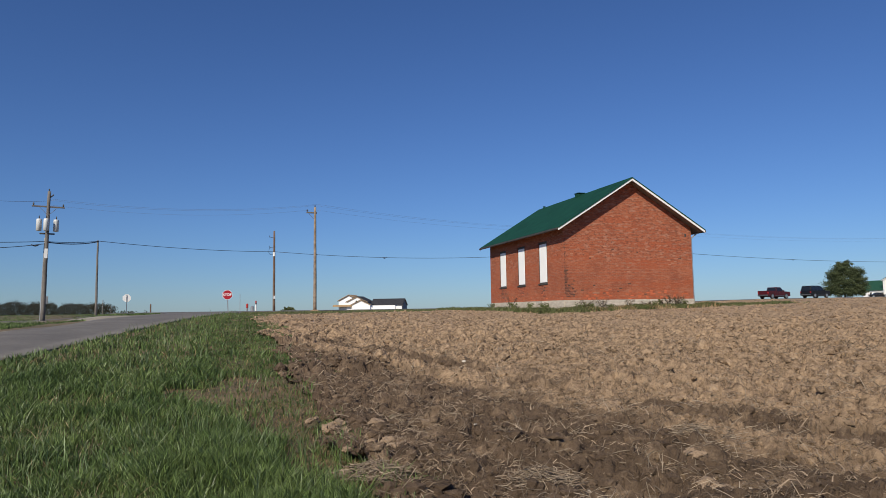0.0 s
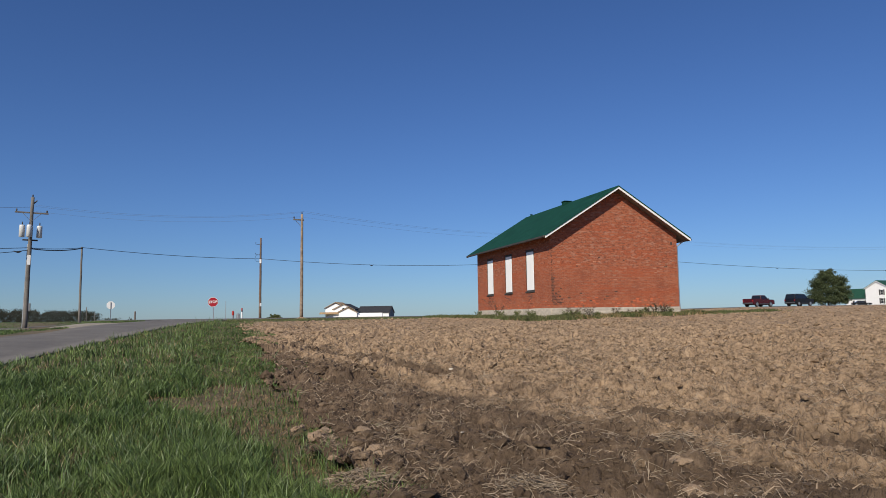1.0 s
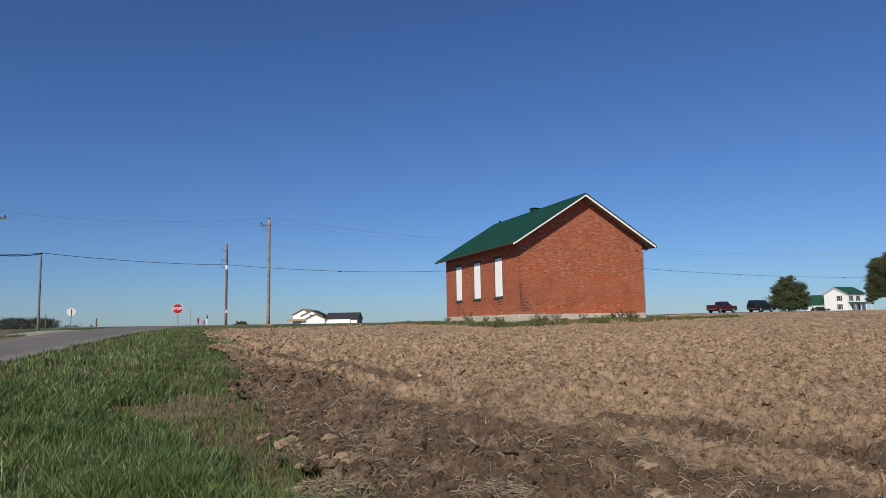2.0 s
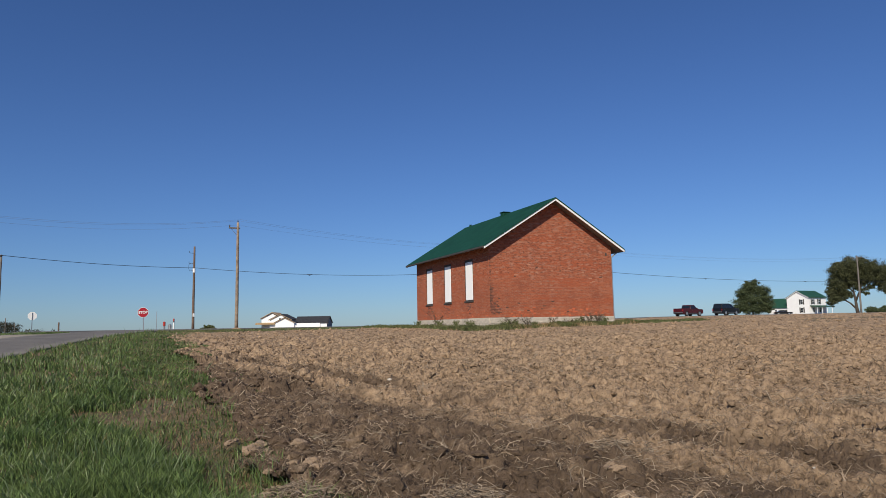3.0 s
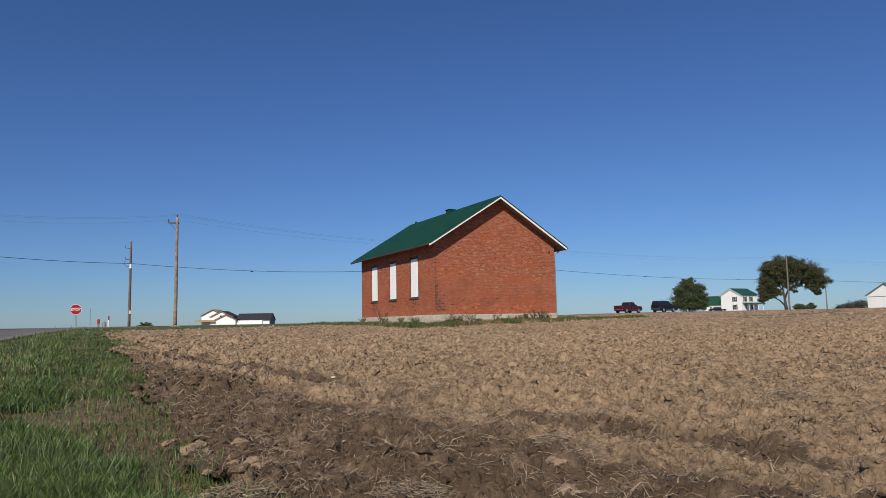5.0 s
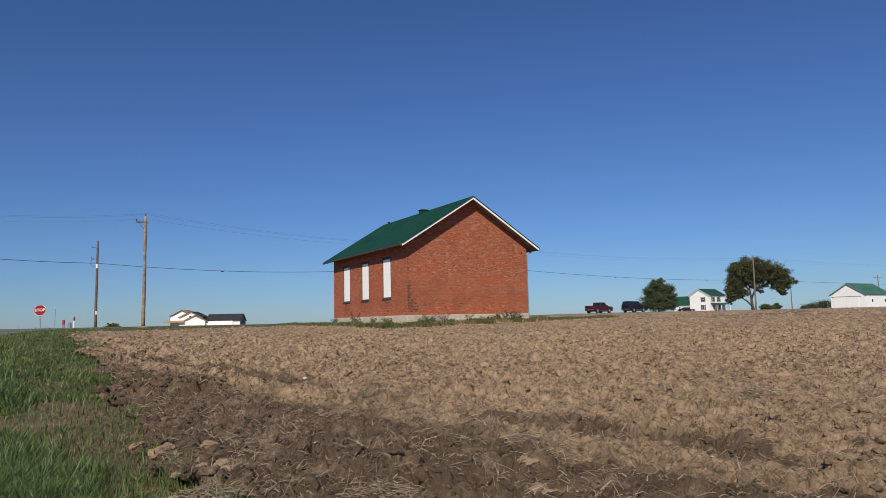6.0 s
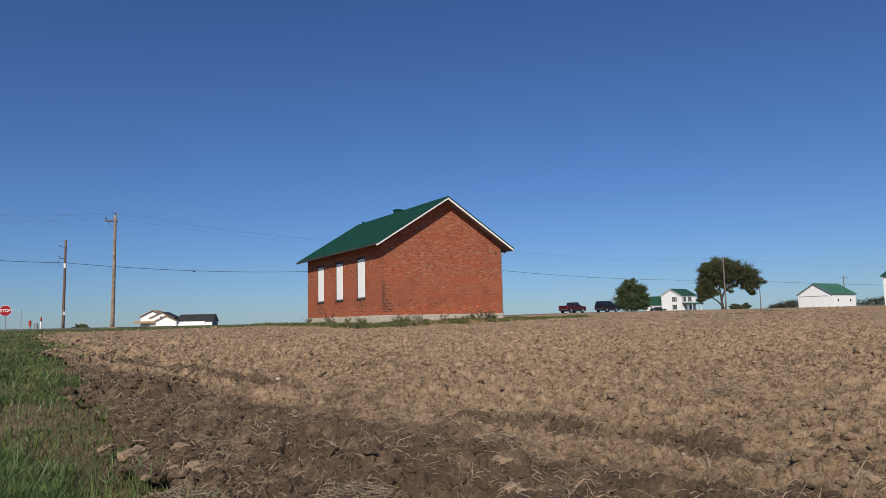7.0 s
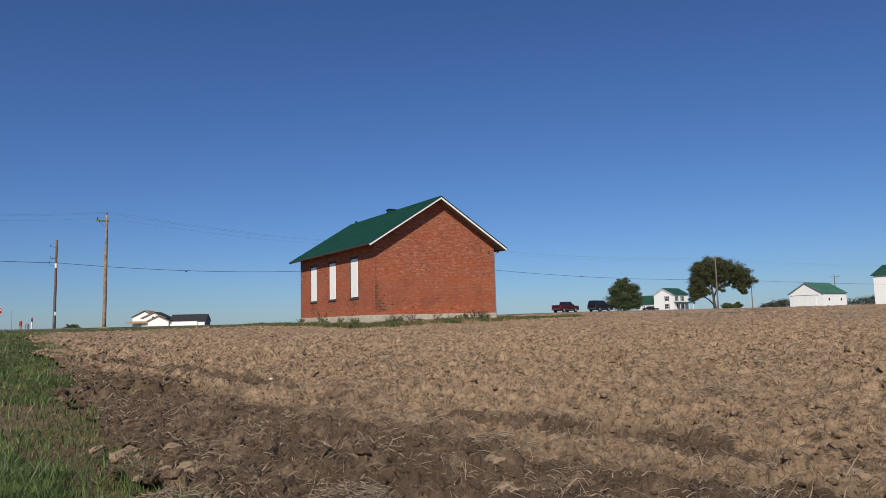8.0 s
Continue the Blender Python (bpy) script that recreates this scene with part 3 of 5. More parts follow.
    ch = part("chimney", box(B(), (W / 2 - 0.21, cy - 0.21, ZR - 0.35), (W / 2 + 0.21, cy + 0.21, ZR + 0.10), 0.02), M_ROOF, house, "short chimney stub clad in green metal")
    part("cap", box(B(), (W / 2 - 0.25, cy - 0.25, ZR + 0.104), (W / 2 + 0.25, cy + 0.25, ZR + 0.155), 0.015), M_ROOF, ch)
    for fy_ in (0.94,):
        part("roof_vent", tube(B(), [(W / 2 - 0.1, L * fy_, ZR - 0.12), (W / 2 - 0.1, L * fy_, ZR + 0.03), (W / 2 - 0.1, L * fy_, ZR + 0.07)], [0.07, 0.07, 0.1], 10), M_ROOF, house)
    # downspout at the far front corner, and an open vent hole
    dp = B()
    tube(dp, [(W + OE - 0.05, 0.08, ZE - 0.10), (W + 0.05, 0.08, ZE - 0.40), (W + 0.05, 0.08, 0.2), (W + 0.07, 0.06, -0.2)], [0.05] * 4, 8)
    part("downspout", dp, M_STEEL, house, "grey metal downspout")
    part("vent_hole", box(B(), (W - 0.41, -0.012, 3.22), (W - 0.26, 0.05, 3.42), 0.03), M_FRAME, house, "dark rusted wall vent")
    # spalled dark brickwork at the corner and a few odd bricks
    rnd = random.Random(4)
    brick_meshes = {}
    for key, material in (("soot", M_SOOT), ("stain", M_STAIN), ("fresh", M_SPALL), ("pale", M_PALE)):
        bm = box(B(), (0, 0, 0), (1, 1, 1))
        bmesh.ops.bevel(bm, geom=bm.edges[:], offset=0.06, segments=1, affect="EDGES")
        me = bpy.data.meshes.new("brick")
        bm.to_mesh(me)
        bm.free()
        me.materials.append(material)
        brick_meshes[key] = me

    def odd_brick(key, a, z, w, h, proud):
        ob = new("brick", brick_meshes[key])
        ob.parent = house
        z = round(z / 0.076) * 0.076 + 0.006
        ob.matrix_basis = Matrix.Translation((a, -proud, z)) @ Matrix.Diagonal((w, 0.05, h, 1))

    for i in range(150):
        zz = 0.12 + 1.35 * rnd.random() ** 0.9
        reach = 0.10 if zz > 0.8 else 0.42 * (0.35 + rnd.random())
        aa = 0.01 + rnd.random() ** 1.4 * reach
        odd_brick("soot" if rnd.random() < 0.22 else "stain", aa, zz, rnd.uniform(0.03, 0.15), rnd.uniform(0.025, 0.066), rnd.uniform(0.002, 0.012))
    for i in range(34):
        odd_brick("stain", 0.0 + 0.05 * rnd.random(), rnd.uniform(1.3, 3.2), rnd.uniform(0.03, 0.09), rnd.uniform(0.03, 0.064), 0.004)
    for i in range(110):
        odd_brick("fresh", rnd.uniform(0.5, W - 0.4), 0.45 * rnd.random() ** 1.6, rnd.uniform(0.12, 0.2), 0.066, rnd.uniform(0.003, 0.012))
    for i in range(26):
        odd_brick("pale", rnd.uniform(0.2, W - 0.4), rnd.gauss(2.15, 0.35), rnd.uniform(0.1, 0.2), 0.05, rnd.uniform(0.003, 0.01))
    for i in range(12):
        odd_brick("soot", rnd.uniform(0.4, W - 0.4), rnd.uniform(0.1, 2.6), rnd.uniform(0.06, 0.2), 0.05, rnd.uniform(0.003, 0.008))
    for b0, b1 in wins:
        for i in range(30):
            ob = new("brick", brick_meshes["soot" if i < 6 else "stain"])
            ob.parent = house
            zz = round((z0 - 0.14 - 0.55 * rnd.random() ** 1.3) / 0.076) * 0.076
            yy = (b0 + b1) / 2 + rnd.gauss(0, 0.2)
            ob.matrix_basis = Matrix.Translation((-rnd.uniform(0.002, 0.006), yy - 0.08, zz)) @ Matrix.Diagonal((0.05, rnd.uniform(0.06, 0.2), rnd.uniform(0.03, 0.064), 1))
    for i in range(60):
        ob = new("brick", brick_meshes["fresh"])
        ob.parent = house
        ob.matrix_basis = Matrix.Translation((-rnd.uniform(0.003, 0.009), rnd.uniform(0.2, L - 0.4), round(0.4 * rnd.random() ** 1.6 / 0.076) * 0.076 + 0.006)) @ Matrix.Diagonal((0.05, rnd.uniform(0.1, 0.2), 0.064, 1))
    odd_brick("pale", 1.55, 0.28, 0.36, 0.07, 0.014)
    # foundation of dressed stone blocks, two uneven courses
    block_meshes = []
    for j in range(6):
        bm = box(B(), (0, 0, 0), (1, 1, 1))
        bmesh.ops.bevel(bm, geom=bm.edges[:], offset=0.035, segments=1, affect="EDGES")
        for v in bm.verts:
            v.co += Vector((rnd.uniform(-0.012, 0.012), rnd.uniform(-0.03, 0.03), rnd.uniform(-0.02, 0.02)))
        me = bpy.data.meshes.new("stone_block")
        bm.to_mesh(me)
        bm.free()
        me.materials.append(M_STONE)
        block_meshes.append(me)
    part("foundation", box(B(), (0.05, 0.05, -1.2), (W - 0.05, L - 0.05, -0.012)), M_STONE, house, "mortared rubble foundation core")
    for p0, dirn, length, nrm in (((0, 0), (1, 0), W, (0, -1)), ((0, 0), (0, 1), L, (-1, 0)), ((W, 0), (0, 1), L, (1, 0)), ((0, L), (1, 0), W, (0, 1))):
        for row, (zb, zt) in enumerate(((-0.30, -0.006), (-0.66, -0.31))):
            s = 0.0 if row == 0 else -0.35
            while s < length - 0.1:
                w = min(rnd.uniform(0.55, 1.05), length - s)
                ob = new("stone_block", rnd.choice(block_meshes))
                ob.parent = house
                proud = 0.05 + 0.015 * rnd.random()
                ang = math.atan2(dirn[1], dirn[0])
                org = Vector((p0[0] + dirn[0] * max(s, 0) + nrm[0] * proud, p0[1] + dirn[1] * max(s, 0) + nrm[1] * proud, zb))
                depth = 0.16
                if nrm in ((-1, 0),):
                    m = Matrix.Translation(org + Vector((depth, 0, 0))) @ pose(0, 0, 0, 0, 0, 90)
                elif nrm == (1, 0):
                    m = Matrix.Translation(org) @ pose(0, 0, 0, 0, 0, 90)
                elif nrm == (0, 1):
                    m = Matrix.Translation(org - Vector((0, depth, 0)))
                else:
                    m = Matrix.Translation(org)
                ob.matrix_basis = m @ Matrix.Diagonal((w - 0.012 + min(s, 0), depth, zt - zb, 1))
                s += w
    return house


schoolhouse()


# ---------------------------------------------------------------- utility poles, wires, signs
def at_land(az, d, sink=0.05):
    x, y = polar(az, d)
    return x, y, land1(x, y) - sink


def wire(name, a, b, sag, r, material, label, n=24):
    a, b = Vector(a), Vector(b)
    pts = []
    for i in range(n + 1):
        t = i / n
        p = a.lerp(b, t)
        p.z -= 4 * sag * t * (1 - t)
        pts.append(p)
    ob = finish(name, tube(B(), pts, [r] * (n + 1), 5), material, True)
    return tagged(ob, label, "cable")


def pole(az, d, top_el, r0, material, label, arm=0.0, arm_drop=0.35, lean=0.0, insulators=True, arm_yaw=None):
    x, y, z = at_land(az, d, 0.3)
    h = EYE + d * math.tan(radians(top_el)) - z
    p = thing("utility_pole", pose(x, y, z, lean, 0, math.degrees(math.atan2(HW_DIR[1], HW_DIR[0])) if arm_yaw is None else arm_yaw), label, "utility pole", "utility poles")
    n = 9
    rr = random.Random(int(d * 10))
    pts = [(rr.uniform(-0.012, 0.012), rr.uniform(-0.012, 0.012), h * i / n) for i in range(n + 1)]
    part("shaft", tube(B(), pts, [r0 * (1 - 0.35 * i / n) for i in range(n + 1)], 14), material, p, smooth=True)
    if arm:
        a = part("crossarm", box(B(), (-0.05, -arm, h - arm_drop - 0.06), (0.05, arm, h - arm_drop + 0.06), 0.01), M_WOODG, p, "grey timber crossarm")
        for s in (-1, 1):
            part("brace", tube(B(), [(0.07, s * arm * 0.55, h - arm_drop - 0.05), (0.13, 0, h - arm_drop - 0.75)], [0.018, 0.018], 6), M_WOODG, p)
            if insulators:
                part("insulator", tube(B(), [(0, s * arm * 0.9, h - arm_drop + 0.06), (0, s * arm * 0.9, h - arm_drop + 0.16), (0, s * arm * 0.9, h - arm_drop + 0.28)], [0.03, 0.07, 0.04], 8), M_FRAME, a)
    if insulators:
        part("insulator", tube(B(), [(0, 0, h - 0.02), (0, 0, h + 0.12), (0, 0, h + 0.22)], [0.03, 0.06, 0.035], 8), M_FRAME, p)
    return p, h


def pt(az, d, el):
    x, y = polar(az, d)
    return Vector((x, y, EYE + d * math.tan(radians(el))))


POLE_A, HA = pole(-10.38, 68, 8.45, 0.17, M_WOOD, "tall tan wooden utility pole in the verge", 0.0)
part("arm", box(B(), (-0.85, -0.05, HA - 0.62), (0.2, 0.05, HA - 0.48), 0.01), M_WOODG, POLE_A, "short grey timber side arm")
part("insulator", tube(B(), [(-0.78, 0, HA - 0.48), (-0.78, 0, HA - 0.38), (-0.78, 0, HA - 0.26)], [0.03, 0.07, 0.04], 8), M_FRAME, POLE_A)
part("brace", tube(B(), [(-0.6, 0.06, HA - 0.62), (-0.1, 0.1, HA - 1.15)], [0.02, 0.02], 6), M_STEEL, POLE_A)
part("base_mound", tube(B(), [(0, 0, 0.18), (0, 0, 0.36), (0, 0, 0.46)], [0.7, 0.45, 0.2], 12), M_SOIL, POLE_A)
POLE_B, HB = pole(-13.6, 90, 6.5, 0.17, M_WOODD, "dark weathered utility pole without crossarm", insulators=False)
part("guard", tube(B(), [(0, 0, HB - 3.2), (0, 0, HB - 2.7)], [0.165, 0.16], 12), M_SIGNWHITE, POLE_B, "white pole marker band")
part("marker_plate", box(B(), (-0.1, -0.24, 1.9), (0.1, -0.17, 2.3), 0.01), M_SIGNWHITE, POLE_B)
for dz in (0.85, 2.15):
    part("bracket", tube(B(), [(-0.1, 0, HB - dz), (-0.62, 0, HB - dz + 0.05), (-0.62, 0, HB - dz + 0.25)], [0.025, 0.025, 0.05], 7), M_FRAME, POLE_B)
part("loop", tube(B(), [(-0.14, 0, HB - 2.1), (-0.6, 0, HB - 2.2), (-0.72, 0, HB - 2.7), (-0.5, 0, HB - 3.0), (-0.14, 0, HB - 2.95)], [0.02] * 5, 6), M_WIRE, POLE_B)
POLE_C, HC = pole(-29.8, 66, 8.9, 0.19, M_WOODG, "grey wooden utility pole carrying three transformers", 1.2, 1.3, lean=-1.0, arm_yaw=-60)
for k, (dx, dy) in enumerate(((0.0, 0.62), (0.40, -0.10), (0.0, -0.62))):
    t = part("transformer", tube(B(), [(dx, dy, HC - 3.35), (dx, dy, HC - 3.32), (dx, dy, HC - 2.45), (dx, dy, HC - 2.36), (dx, dy, HC - 2.33)], [0.13, 0.205, 0.205, 0.19, 0.09], 16), M_TRANSF, POLE_C, "pale grey pole transformer can", True)
    for s in (-0.09, 0.09):
        part("bushing", tube(B(), [(dx + s, dy, HC - 2.34), (dx + s, dy, HC - 2.2), (dx + s, dy, HC - 2.08)], [0.03, 0.045, 0.02], 7), M_FRAME, t)
part("crossarm", box(B(), (-0.06, -0.55, HC - 3.62), (0.06, 0.55, HC - 3.5), 0.01), M_FRAME, POLE_C)
part("marker_plate", box(B(), (0.13, -0.12, HC - 5.6), (0.165, 0.12, HC - 4.8), 0.01), M_SIGNWHITE, POLE_C)
part("meter_box", box(B(), (-0.1, 0.14, 1.75), (0.1, 0.33, 2.4), 0.02), M_GREYSIDE, POLE_C)
part("conduit", tube(B(), [(-0.10, -0.17, 0.1), (-0.08, -0.14, HC - 3.9)], [0.055, 0.055], 9), M_STEEL, POLE_C, "pale grey riser conduit")
part("switch_arm", tube(B(), [(0, 0, HC - 0.6), (0, 0.34, HC - 0.25)], [0.06, 0.05], 7), M_FRAME, POLE_C)
POLE_D, HD_ = pole(-26.4, 75, 5.5, 0.12, M_WOODG, "slim grey service pole by the driveway", insulators=False)
POLE_H, HH = pole(13.9, 107, 6.3, 0.17, M_WOODD, "wooden utility pole behind the schoolhouse", 1.0)
POLE_T, HT = pole(36.95, 160, 4.42, 0.19, M_WOODG, "grey utility pole in front of the spreading tree", 1.0)
POLE_F, HF = pole(39.36, 215, 2.03, 0.16, M_WOODG, "short grey pole beside the far lane", insulators=False)
POLE_G, HG = pole(44.85, 300, 2.62, 0.2, M_WOODG, "utility pole with crossarm behind the barn", 1.6, 0.8)

# telephone cable, and the thinner conductors above it
c_far, c_c, c_d, c_b = pt(-40, 62, 5.3), pt(-29.78, 66, 5.32), pt(-26.35, 75, 5.45), pt(-13.6, 90, 4.85)
c_h, c_t, c_e = pt(13.9, 107, 4.8), pt(36.95, 160, 2.68), pt(60, 260, 1.4)
for a, b, sag in ((c_far, c_c, 0.25), (c_c, c_d, 0.12), (c_d, c_b, 0.25), (c_b, c_h, 1.2), (c_h, c_t, 0.9), (c_t, c_e, 1.2)):
    wire("telephone_cable", a, b, sag, 0.026, M_WIRE, "black telephone cable strung between poles")
wire("telephone_cable", c_c - Vector((0, 0, 0.05)), c_d - Vector((0, 0, 0.06)), 0.2, 0.045, M_WIRE, "black telephone cable strung between poles")
wire("telephone_cable", c_far - Vector((0, 0, 0.45)), c_c - Vector((0, 0, 0.2)), 0.45, 0.026, M_WIRE, "black telephone cable strung between poles")
for az, a, b, sag in ((-30.4, c_far - Vector((0, 0, 0.45)), c_c - Vector((0, 0, 0.2)), 0.45), (-4.75, c_b, c_h, 1.2), (26.8, c_h, c_t, 0.9), (33.6, c_h, c_t, 0.9)):
    ts = [i / 500 for i in range(501)]
    t = min(ts, key=lambda q: abs(math.degrees(math.atan2(a.lerp(b, q).x, a.lerp(b, q).y)) - az))
    p = a.lerp(b, t)
    m = pose(p.x, p.y, p.z - 4 * sag * t * (1 - t) - 0.01, 0, 0, 20)
    sp = finish("cable_splice", tube(B(), [(-0.3, 0, 0.05), (-0.16, 0, -0.03), (0, 0, -0.07), (0.16, 0, -0.03), (0.3, 0, 0.05)], [0.02, 0.05, 0.065, 0.05, 0.02], 7), M_WIRE, True)
    sp.matrix_world = m
    tagged(sp, "black splice case hanging on the telephone cable", "splice case")
tops = {"L": pt(-40, 60, 8.6), "C": pt(-29.75, 66, 8.2), "A": pt(-10.36, 68, 8.5), "H": pt(13.9, 107, 6.35), "T": pt(36.95, 160, 4.3), "E": pt(52, 230, 3.0)}
for off in ((-0.7, 0.12), (0.0, 0.1), (0.6, -0.22)):
    o = Vector((-HW_DIR[1] * off[0], HW_DIR[0] * off[0], off[1]))
    for a, b, sag in (("C", "A", 0.7), ("A", "H", 0.9), ("H", "T", 1.1), ("T", "E", 1.2)):
        wire("power_line", tops[a] + o, tops[b] + o, sag, 0.006, M_WIREP, "thin weathered overhead conductor")
wire("power_line", tops["L"] + Vector((0, 0, 0.2)), tops["C"], 0.5, 0.012, M_WIREP, "thin weathered overhead conductor")


def stop_sign(az, d, el_c, width, face, label, lettered):
    x, y = polar(az, d)
    z = land1(x, y)
    h = EYE + d * math.tan(radians(el_c)) - z
    s = thing("stop_sign", pose(x, y, z, 0, -3 if lettered else 0, face), label, "stop sign", "stop signs")
    ro = width / 2 / math.cos(math.pi / 8)
    octo = lambda r: [(r * math.cos(math.pi / 8 + i * math.pi / 4), h + r * math.sin(math.pi / 8 + i * math.pi / 4)) for i in range(8)]
    plate = part("plate", prism(B(), octo(ro), -0.006, 0.0, "y"), M_SIGNWHITE, s, "white-edged octagonal plate")
    post = B()
    prism(post, [(-0.035, 0.004), (-0.035, 0.045), (-0.02, 0.045), (-0.02, 0.012), (0.02, 0.012), (0.02, 0.045), (0.035, 0.045), (0.035, 0.004)], -0.4, h + width * 0.4, "z")
    part("post", post, M_STEEL, s, "galvanised steel channel post")
    if lettered:
        part("face", prism(B(), octo(ro * 0.94), -0.011, -0.0065, "y"), M_SIGNRED, plate, "red reflective face")
        cu = bpy.data.curves.new("lettering", "FONT")
        cu.body, cu.size, cu.align_x, cu.align_y, cu.extrude, cu.offset = "STOP", width * 0.36, "CENTER", "CENTER", 0.003, 0.008
        tmp = bpy.data.objects.new("lettering", cu)
        scene.collection.objects.link(tmp)
        bpy.context.view_layer.update()
        me = bpy.data.meshes.new_from_object(tmp.evaluated_get(bpy.context.evaluated_depsgraph_get()))
        bpy.data.objects.remove(tmp)
        me.materials.clear()
        me.materials.append(M_SIGNWHITE)
        tx = new("lettering", me)
        tx.parent = plate
        tx.matrix_basis = pose(0, -0.016, h, 90, 0, 0)
    for zz in (-0.2, 0.2):
        part("bolt", tube(B(), [(0, -0.02, h + zz * width), (0, 0.05, h + zz * width)], [0.012, 0.012], 6), M_STEEL, s)
    return s


stop_sign(-17.08, 57, 1.44, 0.73, 17, "red octagonal stop sign on a leaning steel post", True)
stop_sign(-24.36, 82, 1.24, 0.80, 205, "pale bare back of a stop sign across the highway", False)


def marker(az, d, el_top, r, colours, label, name="marker_post"):
    x, y = polar(az, d)
    z = land1(x, y)
    h = EYE + d * math.tan(radians(el_top)) - z
    s = thing(name, pose(x, y, z), label, "marker post")
    prev = -0.2
    for f, m, k in colours:
        part("band", tube(B(), [(0, 0, prev), (0, 0, h * f)], [r * k, r * k], 10), m, s)
        prev = h * f
    part("cap", tube(B(), [(0, 0, h), (0, 0, h + r * 0.6)], [r, r * 0.4], 10), colours[-1][1], s)
    return s


marker(-15.65, 80, 0.68, 0.13, ((0.55, M_STEEL, 0.8), (1.0, M_ORANGE, 1.0)), "red utility marker post in the verge")
marker(-14.98, 80, 0.92, 0.08, ((0.35, M_SIGNWHITE, 1.0), (0.7, M_SIGNWHITE, 1.0), (0.82, M_FRAME, 1.05), (1.0, M_ORANGE, 1.0)), "white marker post with red top")
marker(-15.25, 80, 0.45, 0.2, ((1.0, M_STEEL, 1.0),), "grey utility pedestal in the verge", "pedestal")
marker(-16.2, 88, 1.5, 0.03, ((1.0, M_STEEL, 1.0),), "thin grey steel rod standing in the verge")
marker(-25.95, 150, 1.1, 0.07, ((1.0, M_WOODG, 1.0),), "thin grey post far beyond the highway", "wooden_post")
marker(-25.4, 150, 0.7, 0.06, ((1.0, M_WOODG, 1.0),), "thin grey post far beyond the highway", "wooden_post")
marker(-22.7, 120, 0.75, 0.11, ((1.0, M_WOODD, 1.0),), "dark wooden post beyond the highway", "wooden_post")

# ---------------------------------------------------------------- vehicles
def wheel(parent, x, y, r, w):
    s = -1 if y < 0 else 1
    t = part("wheel", tube(B(), [(x, y - w / 2, r), (x, y - w / 2 + 0.03, r), (x, y + w / 2 - 0.03, r), (x, y + w / 2, r)], [r * 0.93, r, r, r * 0.93], 22), M_TYRE, parent, smooth=True)
    bm = B()
    ys = y + s * (w / 2 + 0.004)
    tube(bm, [(x, y, r), (x, ys, r), (x, ys + s * 0.02, r)], [r * 0.66, r * 0.66, r * 0.56], 18)
    part("rim", bm, M_RIM, t, "bright alloy rim")
    for k in range(5):
        a = k * 2 * math.pi / 5
        part("spoke_gap", tube(B(), [(x + math.cos(a) * r * 0.42, ys + s * 0.012, r + math.sin(a) * r * 0.42), (x + math.cos(a) * r * 0.42, ys + s * 0.024, r + math.sin(a) * r * 0.42)], [r * 0.1, r * 0.1], 8), M_FRAME, t)


def shell(lower, half, bulge=0.06, inset=0.0, n=5):
    """A body: a side outline swept across its width, drawn in a little at each flank."""
    bm = B()
    ws = [-half, -half + bulge, half - bulge, half]
    sc = [0.965, 1.0, 1.0, 0.965]
    cx = sum(p[0] for p in lower) / len(lower)
    cz = sum(p[1] for p in lower) / len(lower)
    rings = []
    for w, s in zip(ws, sc):
        rings.append([bm.verts.new((cx + (p[0] - cx) * s, w, cz + (p[1] - cz) * s)) for p in lower])
    m = len(lower)
    for a, b in zip(rings, rings[1:]):
        for i in range(m):
            bm.faces.new((a[i], a[(i + 1) % m], b[(i + 1) % m], b[i]))
    bm.faces.new(rings[0])
    bm.faces.new(rings[-1][::-1])
    return bm


def cabin(base, top, half0, half1, z0, z1):
    """The glasshouse: narrower at the roof than at the waist."""
    bm = B()
    lo = [bm.verts.new((x, y, z0)) for x, y in ((base[0], -half0), (base[1], -half0), (base[1], half0), (base[0], half0))]
    hi = [bm.verts.new((x, y, z1)) for x, y in ((top[0], -half1), (top[1], -half1), (top[1], half1), (top[0], half1))]
    bm.faces.new(lo[::-1])
    bm.faces.new(hi)
    for i in range(4):
        bm.faces.new((lo[i], lo[(i + 1) % 4], hi[(i + 1) % 4], hi[i]))
    bmesh.ops.bevel(bm, geom=bm.edges[:], offset=0.05, segments=2, affect="EDGES")
    return bm


def arch(x, r, n=7):
    return [(x + r * math.cos(math.pi * i / n), 0.36 + r * math.sin(math.pi * i / n)) for i in range(n + 1)]


